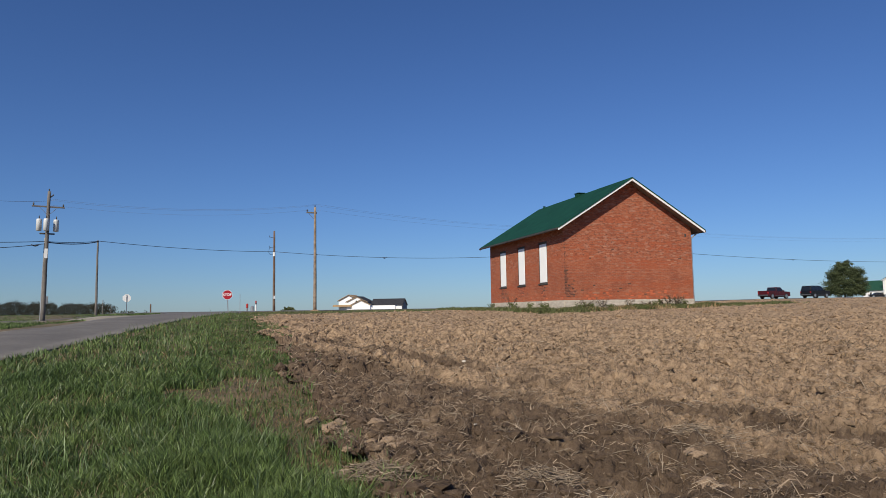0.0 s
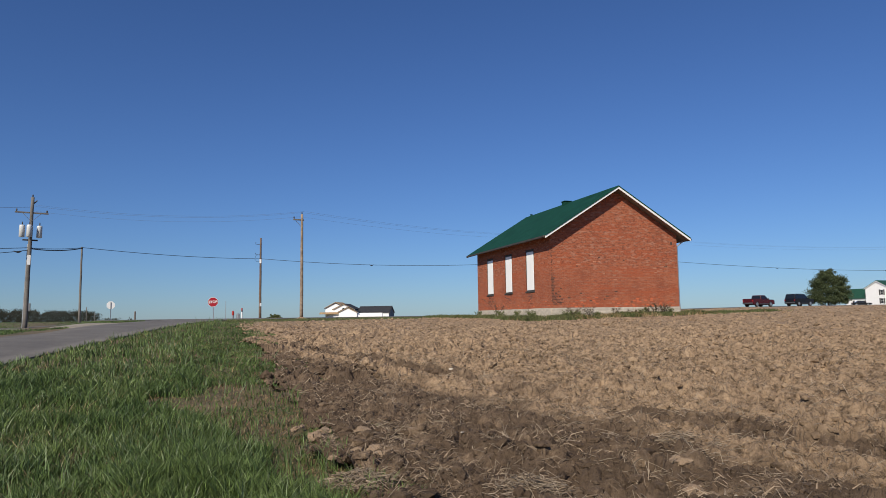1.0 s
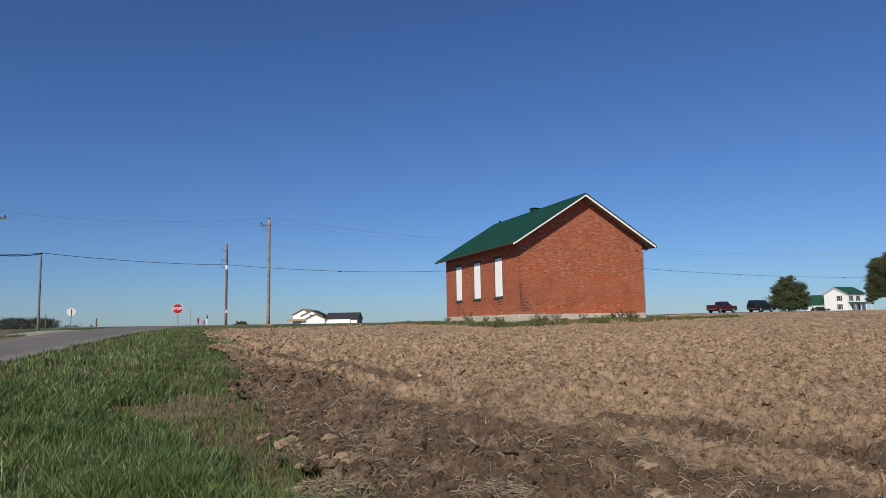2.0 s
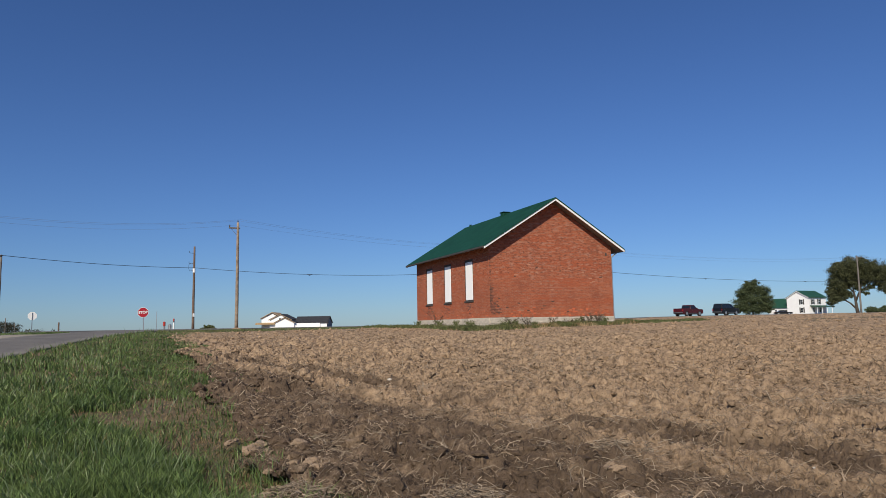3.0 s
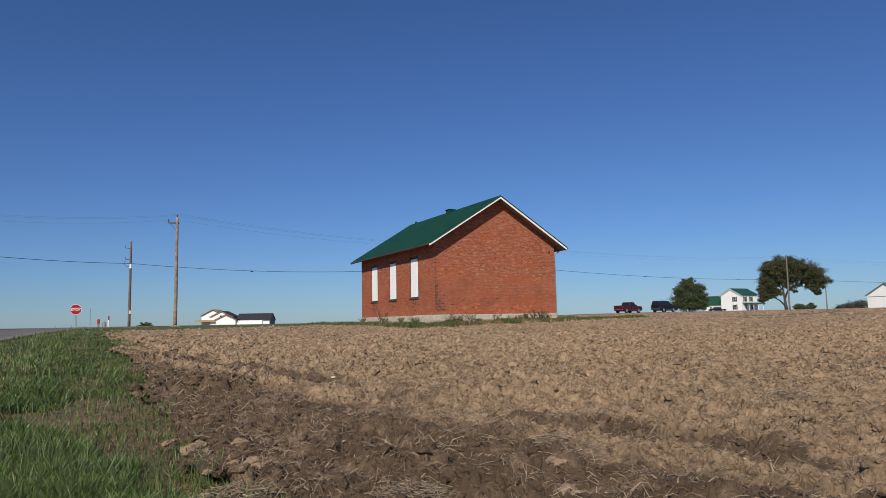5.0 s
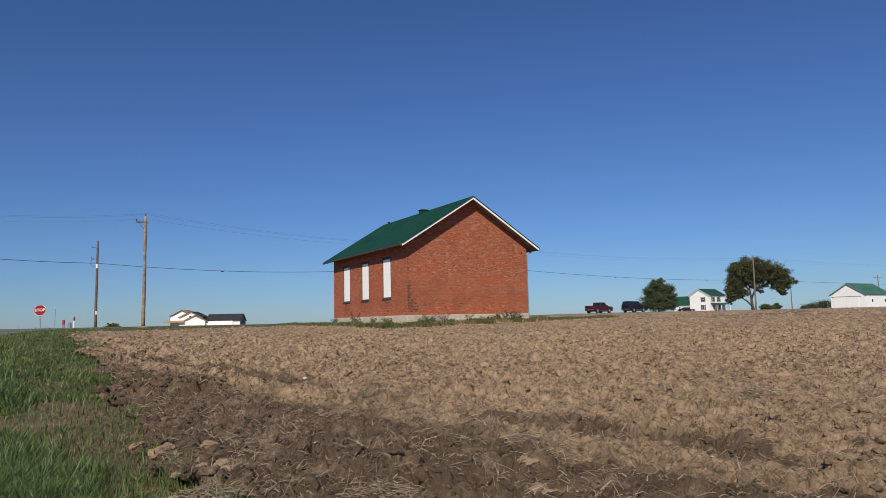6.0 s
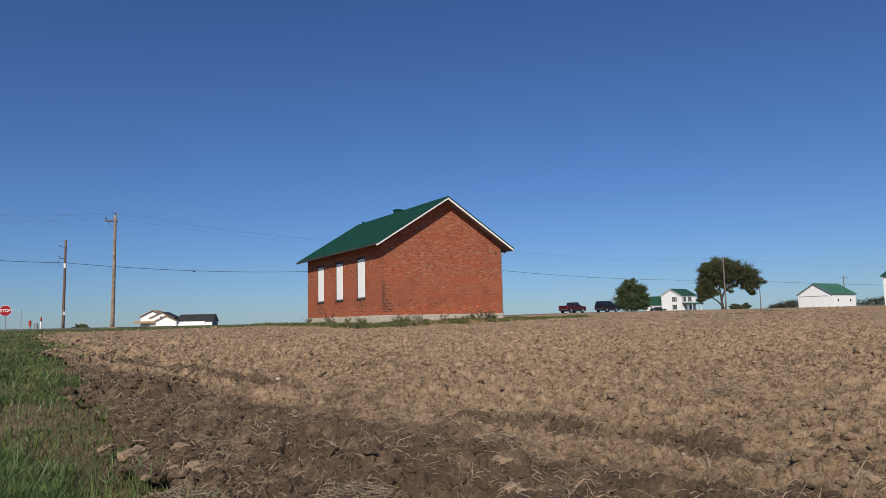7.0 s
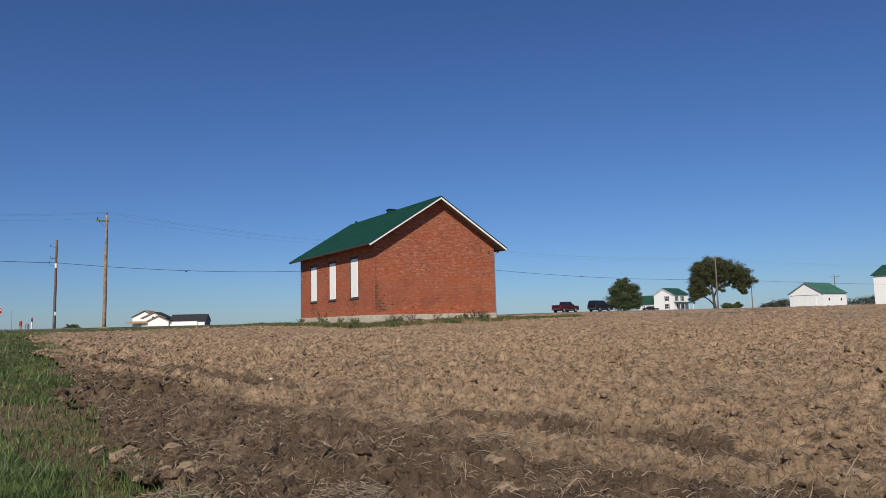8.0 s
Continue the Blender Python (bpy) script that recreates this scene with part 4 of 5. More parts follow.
def vehicle(name, m, paint, label, category, length, height, wheels, hood_x, cab, pickup=False, hood_z=1.02):
    """The nose points along +x."""
    v = thing(name, m, label, category)
    half, R = 0.92, 0.39
    x0, x1 = -length / 2, length / 2
    waist = hood_z + 0.02
    out = [(x0 + 0.05, 0.42)]
    for wx in wheels:
        out += [(p[0], p[1]) for p in arch(wx, 0.44)[::-1]]
    out += [(x1 - 0.05, 0.40), (x1, 0.62), (x1 - 0.01, hood_z - 0.14), (x1 - 0.10, hood_z - 0.03), (x1 - 0.4, hood_z + 0.01), (hood_x, hood_z + 0.06), (cab[0], waist + (0.06 if not pickup else 0.02)), (x0 + 0.04, waist + 0.03), (x0, 0.9), (x0, 0.55)]
    part("body", shell(out, half), paint, v)
    z1 = height
    # glass between waist and roof, pillars and roof in paint
    part("cabin", cabin((cab[0], cab[1]), (cab[2], cab[3]), half - 0.05, half - 0.2, waist - 0.06, z1), paint, v)
    for s in (-1, 1):
        n = 2 if pickup else 3
        for i in range(n):
            f0, f1 = (i + 0.09) / n, (i + 0.94) / n
            zb, zt = waist + 0.06, z1 - 0.10
            def q(f, z):
                k = (z - waist + 0.06) / (z1 - waist + 0.06)
                lo, hi = cab[0] + (cab[2] - cab[0]) * k + 0.1, cab[1] + (cab[3] - cab[1]) * k - 0.1
                y = (half - 0.05) + (-0.15) * k + 0.004
                return Vector((lo + (hi - lo) * f, s * y, z))
            bm = B()
            a = [bm.verts.new(p) for p in (q(f0, zb), q(f1, zb), q(f1, zt), q(f0, zt))]
            b = [bm.verts.new(p - Vector((0, s * 0.03, 0))) for p in (q(f0, zb), q(f1, zb), q(f1, zt), q(f0, zt))]
            bm.faces.new(a)
            bm.faces.new(b[::-1])
            for j in range(4):
                bm.faces.new((a[j], b[j], b[(j + 1) % 4], a[(j + 1) % 4]))
            part("side_window", bm, M_CARGLASS, v)
        part("mirror", box(B(), (cab[1] - 0.32, s * (half + 0.02) - 0.08, waist + 0.02), (cab[1] - 0.2, s * (half + 0.02) + 0.08, waist + 0.2), 0.03), paint, v)
        part("door_handle", box(B(), (cab[0] + 0.45, s * half - 0.01, waist - 0.2), (cab[0] + 0.62, s * half + 0.015, waist - 0.16), 0.006), M_CHROME, v)
        part("sill_trim", box(B(), (wheels[0] + 0.5, s * half - 0.02, 0.40), (wheels[1] - 0.5, s * half + 0.012, 0.5), 0.01), M_CHROME, v)
        part("headlight", box(B(), (x1 - 0.16, s * 0.68 - 0.17, 0.70), (x1 + 0.004, s * 0.68 + 0.17, 0.86), 0.03), M_LAMP, v)
        part("tail_light", box(B(), (x0 - 0.012, s * 0.80 - 0.09, 0.80), (x0 + 0.1, s * 0.80 + 0.09, 1.02), 0.02), M_TAIL, v)
        for wx in wheels:
            wheel(v, wx, s * (half - 0.11), R, 0.24)
    for xs, e0, e1, name_ in ((1, cab[1], cab[3], "windscreen"), (-1, cab[0], cab[2], "rear_window")):
        bm = B()
        g0, g1 = 0.14, 0.86
        pz = lambda k: waist - 0.06 + (z1 - waist + 0.06) * k
        pts = [Vector((e0 + (e1 - e0) * k + xs * 0.006, y, pz(k))) for k, y in ((g0, -0.74), (g0, 0.74), (g1, 0.66), (g1, -0.66))]
        a = [bm.verts.new(p) for p in pts]
        b = [bm.verts.new(p - Vector((xs * 0.03, 0, 0))) for p in pts]
        bm.faces.new(a)
        bm.faces.new(b[::-1])
        for j in range(4):
            bm.faces.new((a[j], b[j], b[(j + 1) % 4], a[(j + 1) % 4]))
        part(name_, bm, M_CARGLASS, v)
    part("front_bumper", box(B(), (x1 - 0.12, -0.86, 0.42), (x1 + 0.08, 0.86, 0.64), 0.05), M_CHROME, v)
    part("rear_bumper", box(B(), (x0 - 0.14, -0.84, 0.46), (x0 + 0.08, 0.84, 0.64), 0.04), M_CHROME, v)
    part("grille", box(B(), (x1 - 0.04, -0.45, 0.68), (x1 + 0.012, 0.45, 0.88), 0.02), M_FRAME, v)
    part("chassis", box(B(), (x0 + 0.3, -0.7, 0.28), (x1 - 0.4, 0.7, 0.5), 0.05), M_FRAME, v)
    if pickup:
        part("bed_liner", box(B(), (x0 + 0.12, -0.74, waist + 0.024), (cab[0] - 0.1, 0.74, waist + 0.034)), M_FRAME, v)
        for s in (-1, 1):
            part("bed_rail", box(B(), (x0 + 0.02, s * 0.84 - 0.06, waist - 0.02), (cab[0] - 0.04, s * 0.84 + 0.06, waist + 0.12), 0.02), paint, v)
        part("tailgate", box(B(), (x0 - 0.004, -0.84, 0.62), (x0 + 0.07, 0.84, waist + 0.12), 0.02), paint, v)
    else:
        for s in (-1, 1):
            part("roof_rail", tube(B(), [(cab[2] + 0.2, s * 0.6, z1 + 0.0), (cab[2] + 0.3, s * 0.6, z1 + 0.06), (cab[3] - 0.5, s * 0.6, z1 + 0.06), (cab[3] - 0.4, s * 0.6, z1)], [0.02] * 4, 6), M_CHROME, v)
    return v


def on_highway(az, lane, head):
    """A pose on the highway in this direction, in the lane so far off its middle."""
    a = radians(az)
    d = np.array([math.sin(a), math.cos(a)])
    n = np.array([HW_DIR[1], -HW_DIR[0]])
    p = HW_P + n * lane
    s = (p[0] * d[1] - p[1] * d[0]) / (HW_DIR[1] * d[0] - HW_DIR[0] * d[1])
    q = p + HW_DIR * s
    return pose(q[0], q[1], land1(q[0], q[1]) + 0.07, 0, 0, math.degrees(math.atan2(HW_DIR[1], HW_DIR[0])) + head)


vehicle("pickup_truck", on_highway(25.4, 1.8, 0), M_CARRED, "dark red pickup truck with grey bumpers on the highway", "pickup", 4.95, 1.72, (-1.58, 1.52), 0.88, (-0.62, 1.18, -0.50, 0.56), True, 1.06)
vehicle("suv", on_highway(28.1, 1.8, 0), M_CARBLK, "black sport utility vehicle on the far highway", "car", 4.75, 1.86, (-1.40, 1.42), 0.85, (-2.34, 1.15, -2.16, 0.42), hood_z=1.10)


# ---------------------------------------------------------------- trees and weeds
def leaf_cloud(centres, radii, per, size, rnd, squash=0.8):
    """Many small bent leaves round the clump centres, thinning outwards."""
    C = np.repeat(np.asarray(centres), per, axis=0)
    Rr = np.repeat(np.asarray(radii), per)
    n = len(C)
    d = rnd.normal(size=(n, 3)) * 0.62
    p = C + d * Rr[:, None] * np.array([1.15, 1.15, squash])
    a = rnd.normal(size=(n, 3))
    a /= np.linalg.norm(a, axis=1)[:, None]
    b = np.cross(a, rnd.normal(size=(n, 3)))
    b /= np.linalg.norm(b, axis=1)[:, None] + 1e-9
    s = size * rnd.uniform(0.6, 1.4, n)[:, None]
    v = np.stack([p - a * s, p + b * s * 0.45, p + a * s, p - b * s * 0.45], 1).reshape(-1, 3)
    return v, np.arange(n * 4).reshape(-1, 4)


def tree(m, label, height, trunk_r, limbs, blobs, per, size, leaf, seed):
    t = thing("tree", m, label, "tree")
    bm = B()
    for pts, r0, r1 in limbs:
        n = len(pts)
        tube(bm, pts, [(r0 + (r1 - r0) * i / (n - 1)) * 0.72 for i in range(n)], 8)
    part("trunk", bm, M_BARK, t, "grey-brown forked trunk and limbs", True)
    rnd = np.random.RandomState(seed)
    C, Rr = [], []
    for (x, y, z), r, n in blobs:
        for _ in range(n * 3):
            d = rnd.normal(size=3)
            d /= np.linalg.norm(d)
            C.append((x + d[0] * r * rnd.uniform(0.2, 1.4), y + d[1] * r * rnd.uniform(0.2, 1.4), z + d[2] * r * 0.8 * rnd.uniform(0.2, 1.3)))
            Rr.append(r * rnd.uniform(0.12, 0.40))
    v, f = leaf_cloud(C, Rr, per, size, rnd)
    cr = sheet("crown", v, f, leaf, "", "", "")
    cr.parent = t
    return t


def big_tree():
    x, y = polar(36.75, 195)
    m = pose(x, y, land1(x, y) - 0.1, 0, 0, -36.75)
    limbs = [([(0, 0, 0), (-0.2, 0, 1.5), (-0.3, 0, 3.2), (-0.6, 0, 6), (-1.0, 0, 9.5)], 0.62, 0.12),
             ([(-0.2, 0, 1.2), (-1.4, 0.3, 2.6), (-3.4, 0.6, 4.0), (-4.8, 0.6, 5.2)], 0.34, 0.08),
             ([(-0.3, 0, 3.0), (0.6, -0.2, 5.2), (1.6, -0.3, 8.2), (2.6, 0, 10.5)], 0.36, 0.08),
             ([(0.4, -0.1, 4.8), (2.2, 0.4, 6.4), (4.6, 0.2, 7.2), (6.6, 0, 6.6), (7.4, 0, 4.8)], 0.28, 0.06),
             ([(2.2, 0.4, 6.4), (4.2, 0.6, 8.6), (6.4, 0.4, 9.6)], 0.2, 0.06),
             ([(-0.5, 0, 5.2), (-2.4, -0.3, 7.4), (-3.6, -0.2, 9.2)], 0.24, 0.06)]
    blobs = [((-1.2, 0, 12.0), 2.0, 22), ((-3.4, 0, 10.6), 2.2, 24), ((1.6, 0, 11.6), 2.1, 24), ((4.2, 0, 10.8), 2.2, 24), ((6.8, 0, 9.4), 2.0, 22),
             ((8.1, 0, 7.4), 1.6, 16), ((-4.2, 0.4, 8.0), 1.9, 18), ((-4.9, 0.4, 5.8), 1.4, 14), ((-4.6, 0.2, 3.8), 1.2, 10), ((-1.6, 0.8, 9.0), 1.8, 14),
             ((1.2, -0.6, 9.2), 1.6, 10), ((4.4, -0.5, 8.6), 1.6, 10), ((6.6, 0, 5.2), 0.95, 9), ((7.2, 0, 4.2), 0.7, 6), ((-2.6, 0, 5.2), 1.1, 6), ((2.0, 0.3, 5.0), 0.6, 4), ((-0.2, 0.2, 7.2), 1.2, 5), ((3.0, 0, 6.4), 0.8, 4), ((-1.8, 0.5, 7.4), 1.7, 14), ((1.4, 0.5, 7.9), 1.5, 10), ((-3.6, 0, 6.4), 1.7, 12), ((4.8, 0.5, 7.4), 1.4, 8), ((-5.4, 0, 4.8), 1.1, 8), ((-3.6, 0, 4.2), 1.1, 8), ((7.4, 0, 6.0), 1.2, 10), ((6.2, 0, 8.0), 1.6, 12), ((-2.4, 0, 9.4), 2.2, 20), ((0.4, 0, 10.2), 2.2, 20), ((3.0, 0, 9.6), 2.0, 18), ((-3.2, 0, 7.4), 1.8, 14), ((5.6, 0, 8.8), 1.8, 14), ((-0.4, 0.6, 8.2), 1.5, 10), ((0.6, 0.4, 6.4), 1.4, 9), ((-2.2, 0.3, 4.4), 1.2, 8), ((-5.0, 0, 3.0), 1.1, 7), ((5.2, 0.3, 6.4), 1.3, 9)]
    tree(m, "broad spreading tree with olive green crown beside the lane", 14, 0.6, limbs, blobs, 95, 0.14, M_LEAF2, 12)


def small_tree():
    x, y = polar(29.95, 185)
    m = pose(x, y, land1(x, y) - 0.1, 0, 0, -29.95)
    limbs = [([(0, 0, 0), (0.1, 0, 1.0), (0, 0, 2.4), (0.2, 0, 6.5)], 0.3, 0.05), ([(0.05, 0, 0.8), (-1.2, 0, 2.4), (-2.2, 0, 4)], 0.16, 0.04), ([(0.05, 0, 0.9), (1.2, 0, 2.6), (2.4, 0, 4.4)], 0.16, 0.04)]
    blobs = [((0.2, 0, 6.9), 1.7, 18), ((-1.9, 0, 5.6), 1.8, 18), ((2.0, 0, 5.8), 1.7, 18), ((-2.4, 0, 3.4), 1.7, 16), ((2.8, 0, 3.2), 1.7, 16), ((0.2, -0.8, 4.0), 2.0, 20), ((-1.4, -0.4, 1.9), 1.5, 16), ((1.6, -0.4, 1.9), 1.5, 16), ((3.4, 0, 1.5), 1.0, 8), ((0.8, 0, 8.0), 0.8, 8), ((-0.9, 0, 7.6), 0.8, 8), ((-3.0, 0, 2.0), 1.2, 10), ((0.2, -0.9, 1.4), 1.4, 12), ((3.0, -0.3, 4.4), 1.2, 8)]
    tree(m, "dense rounded dark green tree beside the white farmhouse", 8.5, 0.3, limbs, blobs, 90, 0.13, M_LEAF, 5)


big_tree()
small_tree()


def bush(az, d, w, h, label, seed, leaf, per=60, size=0.16):
    x, y = polar(az, d)
    m = pose(x, y, land1(x, y) - 0.1, 0, 0, -az)
    blobs = [((w * f, 0, h * g), w * 0.3, 9) for f, g in ((-0.3, 0.45), (0.0, 0.62), (0.3, 0.45), (-0.15, 0.3), (0.15, 0.3))]
    t = tree(m, label, h, 0.1, [([(0, 0, 0), (0.05, 0, h * 0.5)], 0.12, 0.04), ([(0, 0, 0.1), (0.3 * w, 0, h * 0.45)], 0.08, 0.03)], blobs, per, size, leaf, seed)
    t["category"] = "bush"
    return t


bush(37.64, 260, 3.2, 2.5, "low rounded dark shrub at the lane's far side", 21, M_LEAF)
bush(38.35, 270, 2.6, 3.0, "low dark green shrub beyond the lane", 22, M_LEAF)
bush(-12.45, 84, 1.4, 0.45, "low green scrub in the verge beside the dark pole", 23, M_WEED, 30, 0.07)


def woods(name, az0, az1, d, h0, h1, label, seed, n=150, gap=0.0):
    rnd = np.random.RandomState(seed)
    C, Rr = [], []
    for i in range(n):
        f = (i + rnd.uniform(0, 1)) / n
        az = az0 + (az1 - az0) * f
        dd = d + rnd.uniform(-12, 25)
        x, y = polar(az, dd)
        z = float(land(np.array([x]), np.array([y]))[0])
        H = h0 + (h1 - h0) * f
        H *= 0.72 + 0.5 * float(vnoise(np.array([f * 40.0]), np.array([0.0]), 1.6, seed)[0])
        for zz in np.arange(0.6, H, 1.5):
            r = rnd.uniform(0.8, 1.5)
            C.append((x + rnd.uniform(-1, 1), y + rnd.uniform(-1, 1), z + min(zz, H - r * 0.6)))
            Rr.append(r)
    v, f = leaf_cloud(C, Rr, 80, 0.27, rnd, 0.8)
    return sheet(name, v, f, M_WOODS, label, "woods", "stuff")


woods("far_woods", -38, -25.2, 430, 7.6, 5.4, "far dark belt of autumn woodland across the fields", 31, 170)
woods("far_woods", 39.9, 41.9, 380, 2.0, 5.0, "far low belt of dark trees behind the barn", 32, 26)
woods("far_woods", 45.4, 52, 420, 4.2, 6.0, "far low belt of dark trees behind the barn", 33, 60)
woods("far_scrub", -24.9, -22.6, 260, 0.7, 0.5, "low dark scrub beyond the highway", 34, 16)


def blades(x, y, z, h, w, rnd, bend=0.5):
    """Tapered bent blades: two quads and a tip folded into three quads each."""
    n = len(x)
    a = rnd.uniform(0, 2 * math.pi, n)
    side = np.stack([np.cos(a), np.sin(a), np.zeros(n)], 1)
    lean_a = rnd.uniform(0, 2 * math.pi, n)
    lean = np.stack([np.cos(lean_a), np.sin(lean_a), np.zeros(n)], 1) * (rnd.uniform(0.1, 1, n) * bend)[:, None]
    base = np.stack([x, y, z], 1)
    rows = []
    for t, k in ((0, 1.0), (0.4, 0.9), (0.75, 0.6), (1.0, 0.12)):
        c = base + np.array([0, 0, 1]) * (h * t * (1 - 0.25 * bend * t))[:, None] + lean * (h * t * t)[:, None]
        rows += [c - side * (w * k)[:, None], c + side * (w * k)[:, None]]
    v = np.stack(rows, 1).reshape(-1, 3)
    o = np.arange(n)[:, None, None] * 8
    f = (o + np.array([[0, 1, 3, 2], [2, 3, 5, 4], [4, 5, 7, 6]])[None]).reshape(-1, 4)
    return v, f


def scatter(n, r0, r1, az0, az1, rnd, power=1.0):
    r = r0 * (r1 / r0) ** (rnd.uniform(0, 1, n) ** power)
    a = np.radians(rnd.uniform(az0, az1, n))
    return r * np.sin(a), r * np.cos(a)


def verge(name, n, r0, r1, test, hs, ws, material, label, seed, bend=0.6, az=(-52, 2), tuft=0.0, foot=0.04):
    rnd = np.random.RandomState(seed)
    x, y = scatter(n, r0, r1, az[0], az[1], rnd)
    k = test(x, y)
    if tuft:
        k &= vnoise(x, y, tuft, seed) > 0.42
    x, y = x[k], y[k]
    r = np.hypot(x, y)
    h = rnd.uniform(hs[0], hs[1], len(x)) * (0.2 + 1.0 * vnoise(x, y, 0.8, seed + 3) ** 1.3 + 0.75 * vnoise(x, y, 0.22, seed + 4))
    w = rnd.uniform(ws[0], ws[1], len(x)) * np.clip(r / 9, 0.8, 2.2)
    v, f = blades(x, y, land(x, y) - foot, h, w, rnd, bend)
    return sheet(name, v, f, material, label, "grass", "stuff")


def verge_zone(x, y):
    """Signed places across the verge: from the road, from the field, and the width of the worn strip."""
    u = right_of(x, y, EDGE_P, EDGE_DIR)
    rd = right_of(x, y, ROAD_R, ROAD_DIR)
    wob = (vnoise(x, y, 1.2, 15) - 0.5) * 1.6 + (vnoise(x, y, 0.4, 16) - 0.5) * 0.8
    width = 0.45 + 1.15 * smooth(6.0, 10.0, np.hypot(x, y)) * (1 - 0.6 * smooth(24, 40, np.hypot(x, y)))
    return u, rd, wob, width


def lush(x, y):
    u, rd, wob, width = verge_zone(x, y)
    thin = hash2(np.floor(x * 90), np.floor(y * 90), 3)
    bare = np.hypot(x + 3.8, y - 10.0) < 0.32 + 0.1 * wob
    return (rd > 0.05) & (u < 0.15 + 0.3 * wob) & ((u < -width + 0.45 * wob) | (thin < 0.09)) & ~bare & (thin < 0.35 + 1.1 * vnoise(x, y, 0.33, 19))


def trodden(x, y):
    """The brown patch where the verge is worn bare."""
    a = right_of(x, y, np.array([-3.45, 12.0]), EDGE_DIR)
    b = (x + 3.45) * EDGE_DIR[0] + (y - 12.0) * EDGE_DIR[1]
    return (a / 0.75) ** 2 + (b / 2.6) ** 2 + 1.6 * (vnoise(x, y, 0.5, 23) - 0.5) < 1


def worn_green(x, y):
    return worn(x, y) & (~trodden(x, y) | (hash2(np.floor(x * 70), np.floor(y * 70), 9) < 0.15))


def worn(x, y):
    u, rd, wob, width = verge_zone(x, y)
    bare = np.hypot(x + 3.8, y - 10.0) < 0.34 + 0.1 * wob
    return (rd > 0.1) & (((u < 0.75 + 0.4 * wob) & (u > -width - 0.3 + 0.45 * wob)) | bare)


verge("grass", 135000, 4.2, 15, lush, (0.06, 0.20), (0.0036, 0.0078), M_GRASS, "lush green verge grass", 101, bend=0.75, az=(-38, -2))
verge("grass", 60000, 14, 62, lush, (0.07, 0.19), (0.004, 0.007), M_GRASS, "lush green verge grass", 102, az=(-36, -4), bend=0.7)
# scattered pale blades paint highlights into the verge
verge("grass", 11000, 4.2, 40, lush, (0.12, 0.30), (0.0026, 0.0055), M_GRASSGLINT, "verge blades coloured pale as if catching the light", 103, bend=0.6, tuft=0.6, az=(-38, -2))
verge("dry_grass", 62000, 4.2, 32, worn, (0.015, 0.06), (0.003, 0.006), M_THATCH, "flat brown thatch of dead grass at the field's edge", 104, bend=2.6, az=(-38, 0), foot=0.024)
verge("grass", 100000, 4.2, 34, worn_green, (0.012, 0.065), (0.0028, 0.006), M_GRASS, "thin short grass on the worn strip", 112, bend=1.6, tuft=0.5, az=(-38, 0), foot=0.028)
verge("grass", 45000, 12, 42, worn, (0.03, 0.09), (0.0035, 0.0065), M_GRASS, "thin short grass on the worn strip", 115, bend=1.2, az=(-26, -4), foot=0.03)
verge("dry_grass", 14000, 4.2, 40, lush, (0.06, 0.20), (0.002, 0.004), M_DRY, "dead straw-coloured blades among the verge grass", 105, bend=1.2, az=(-38, -2))


def rear_grass(n, seed):
    """The verge goes on round and behind the viewpoint."""
    rnd = np.random.RandomState(seed)
    x, y = rnd.uniform(-9, 5, n), rnd.uniform(-9, 7, n)
    a = np.degrees(np.arctan2(x, y))
    k = lush(x, y) & ~((np.hypot(x, y) > 4.2) & (a > -38) & (a < -2))
    x, y = x[k], y[k]
    h = rnd.uniform(0.07, 0.21, len(x)) * (0.4 + vnoise(x, y, 0.5, seed))
    v, f = blades(x, y, land(x, y) - 0.04, h, rnd.uniform(0.008, 0.016, len(x)), rnd, 1.0)
    sheet("grass", v, f, M_GRASS, "lush green verge grass", "grass", "stuff")


rear_grass(90000, 113)


def yard_grass(x, y):
    return ~in_field(x, y) & (right_of(x, y, EDGE_P, EDGE_DIR) > -0.5) & (right_of(x, y, HW_P, HW_DIR) > 6) & ~inside_house(x, y)


def inside_house(x, y):
    bx, by = x - YARD[0], y - YARD[1]
    p, q = bx * math.cos(TH) + by * math.sin(TH), -bx * math.sin(TH) + by * math.cos(TH)
    return (p > -0.1) & (p < 7.5) & (q > -0.1) & (q < 10.8)


def yard_blades(name, n, p0, p1, q0, q1, hs, material, label, seed):
    rnd = np.random.RandomState(seed)
    p, q = rnd.uniform(p0, p1, n), rnd.uniform(q0, q1, n)
    x, y = YARD[0] + p * math.cos(TH) - q * math.sin(TH), YARD[1] + p * math.sin(TH) + q * math.cos(TH)
    k = yard_grass(x, y) & (vnoise(x, y, 0.9, seed) + 0.3 * vnoise(x, y, 0.3, seed) > 0.4)
    x, y = x[k], y[k]
    h = rnd.uniform(hs[0], hs[1], len(x)) * (0.5 + vnoise(x, y, 0.8, seed + 1))
    v, f = blades(x, y, land(x, y) - 0.04, h, rnd.uniform(0.008, 0.018, len(x)), rnd, 0.9)
    sheet(name, v, f, material, label, "grass", "stuff")


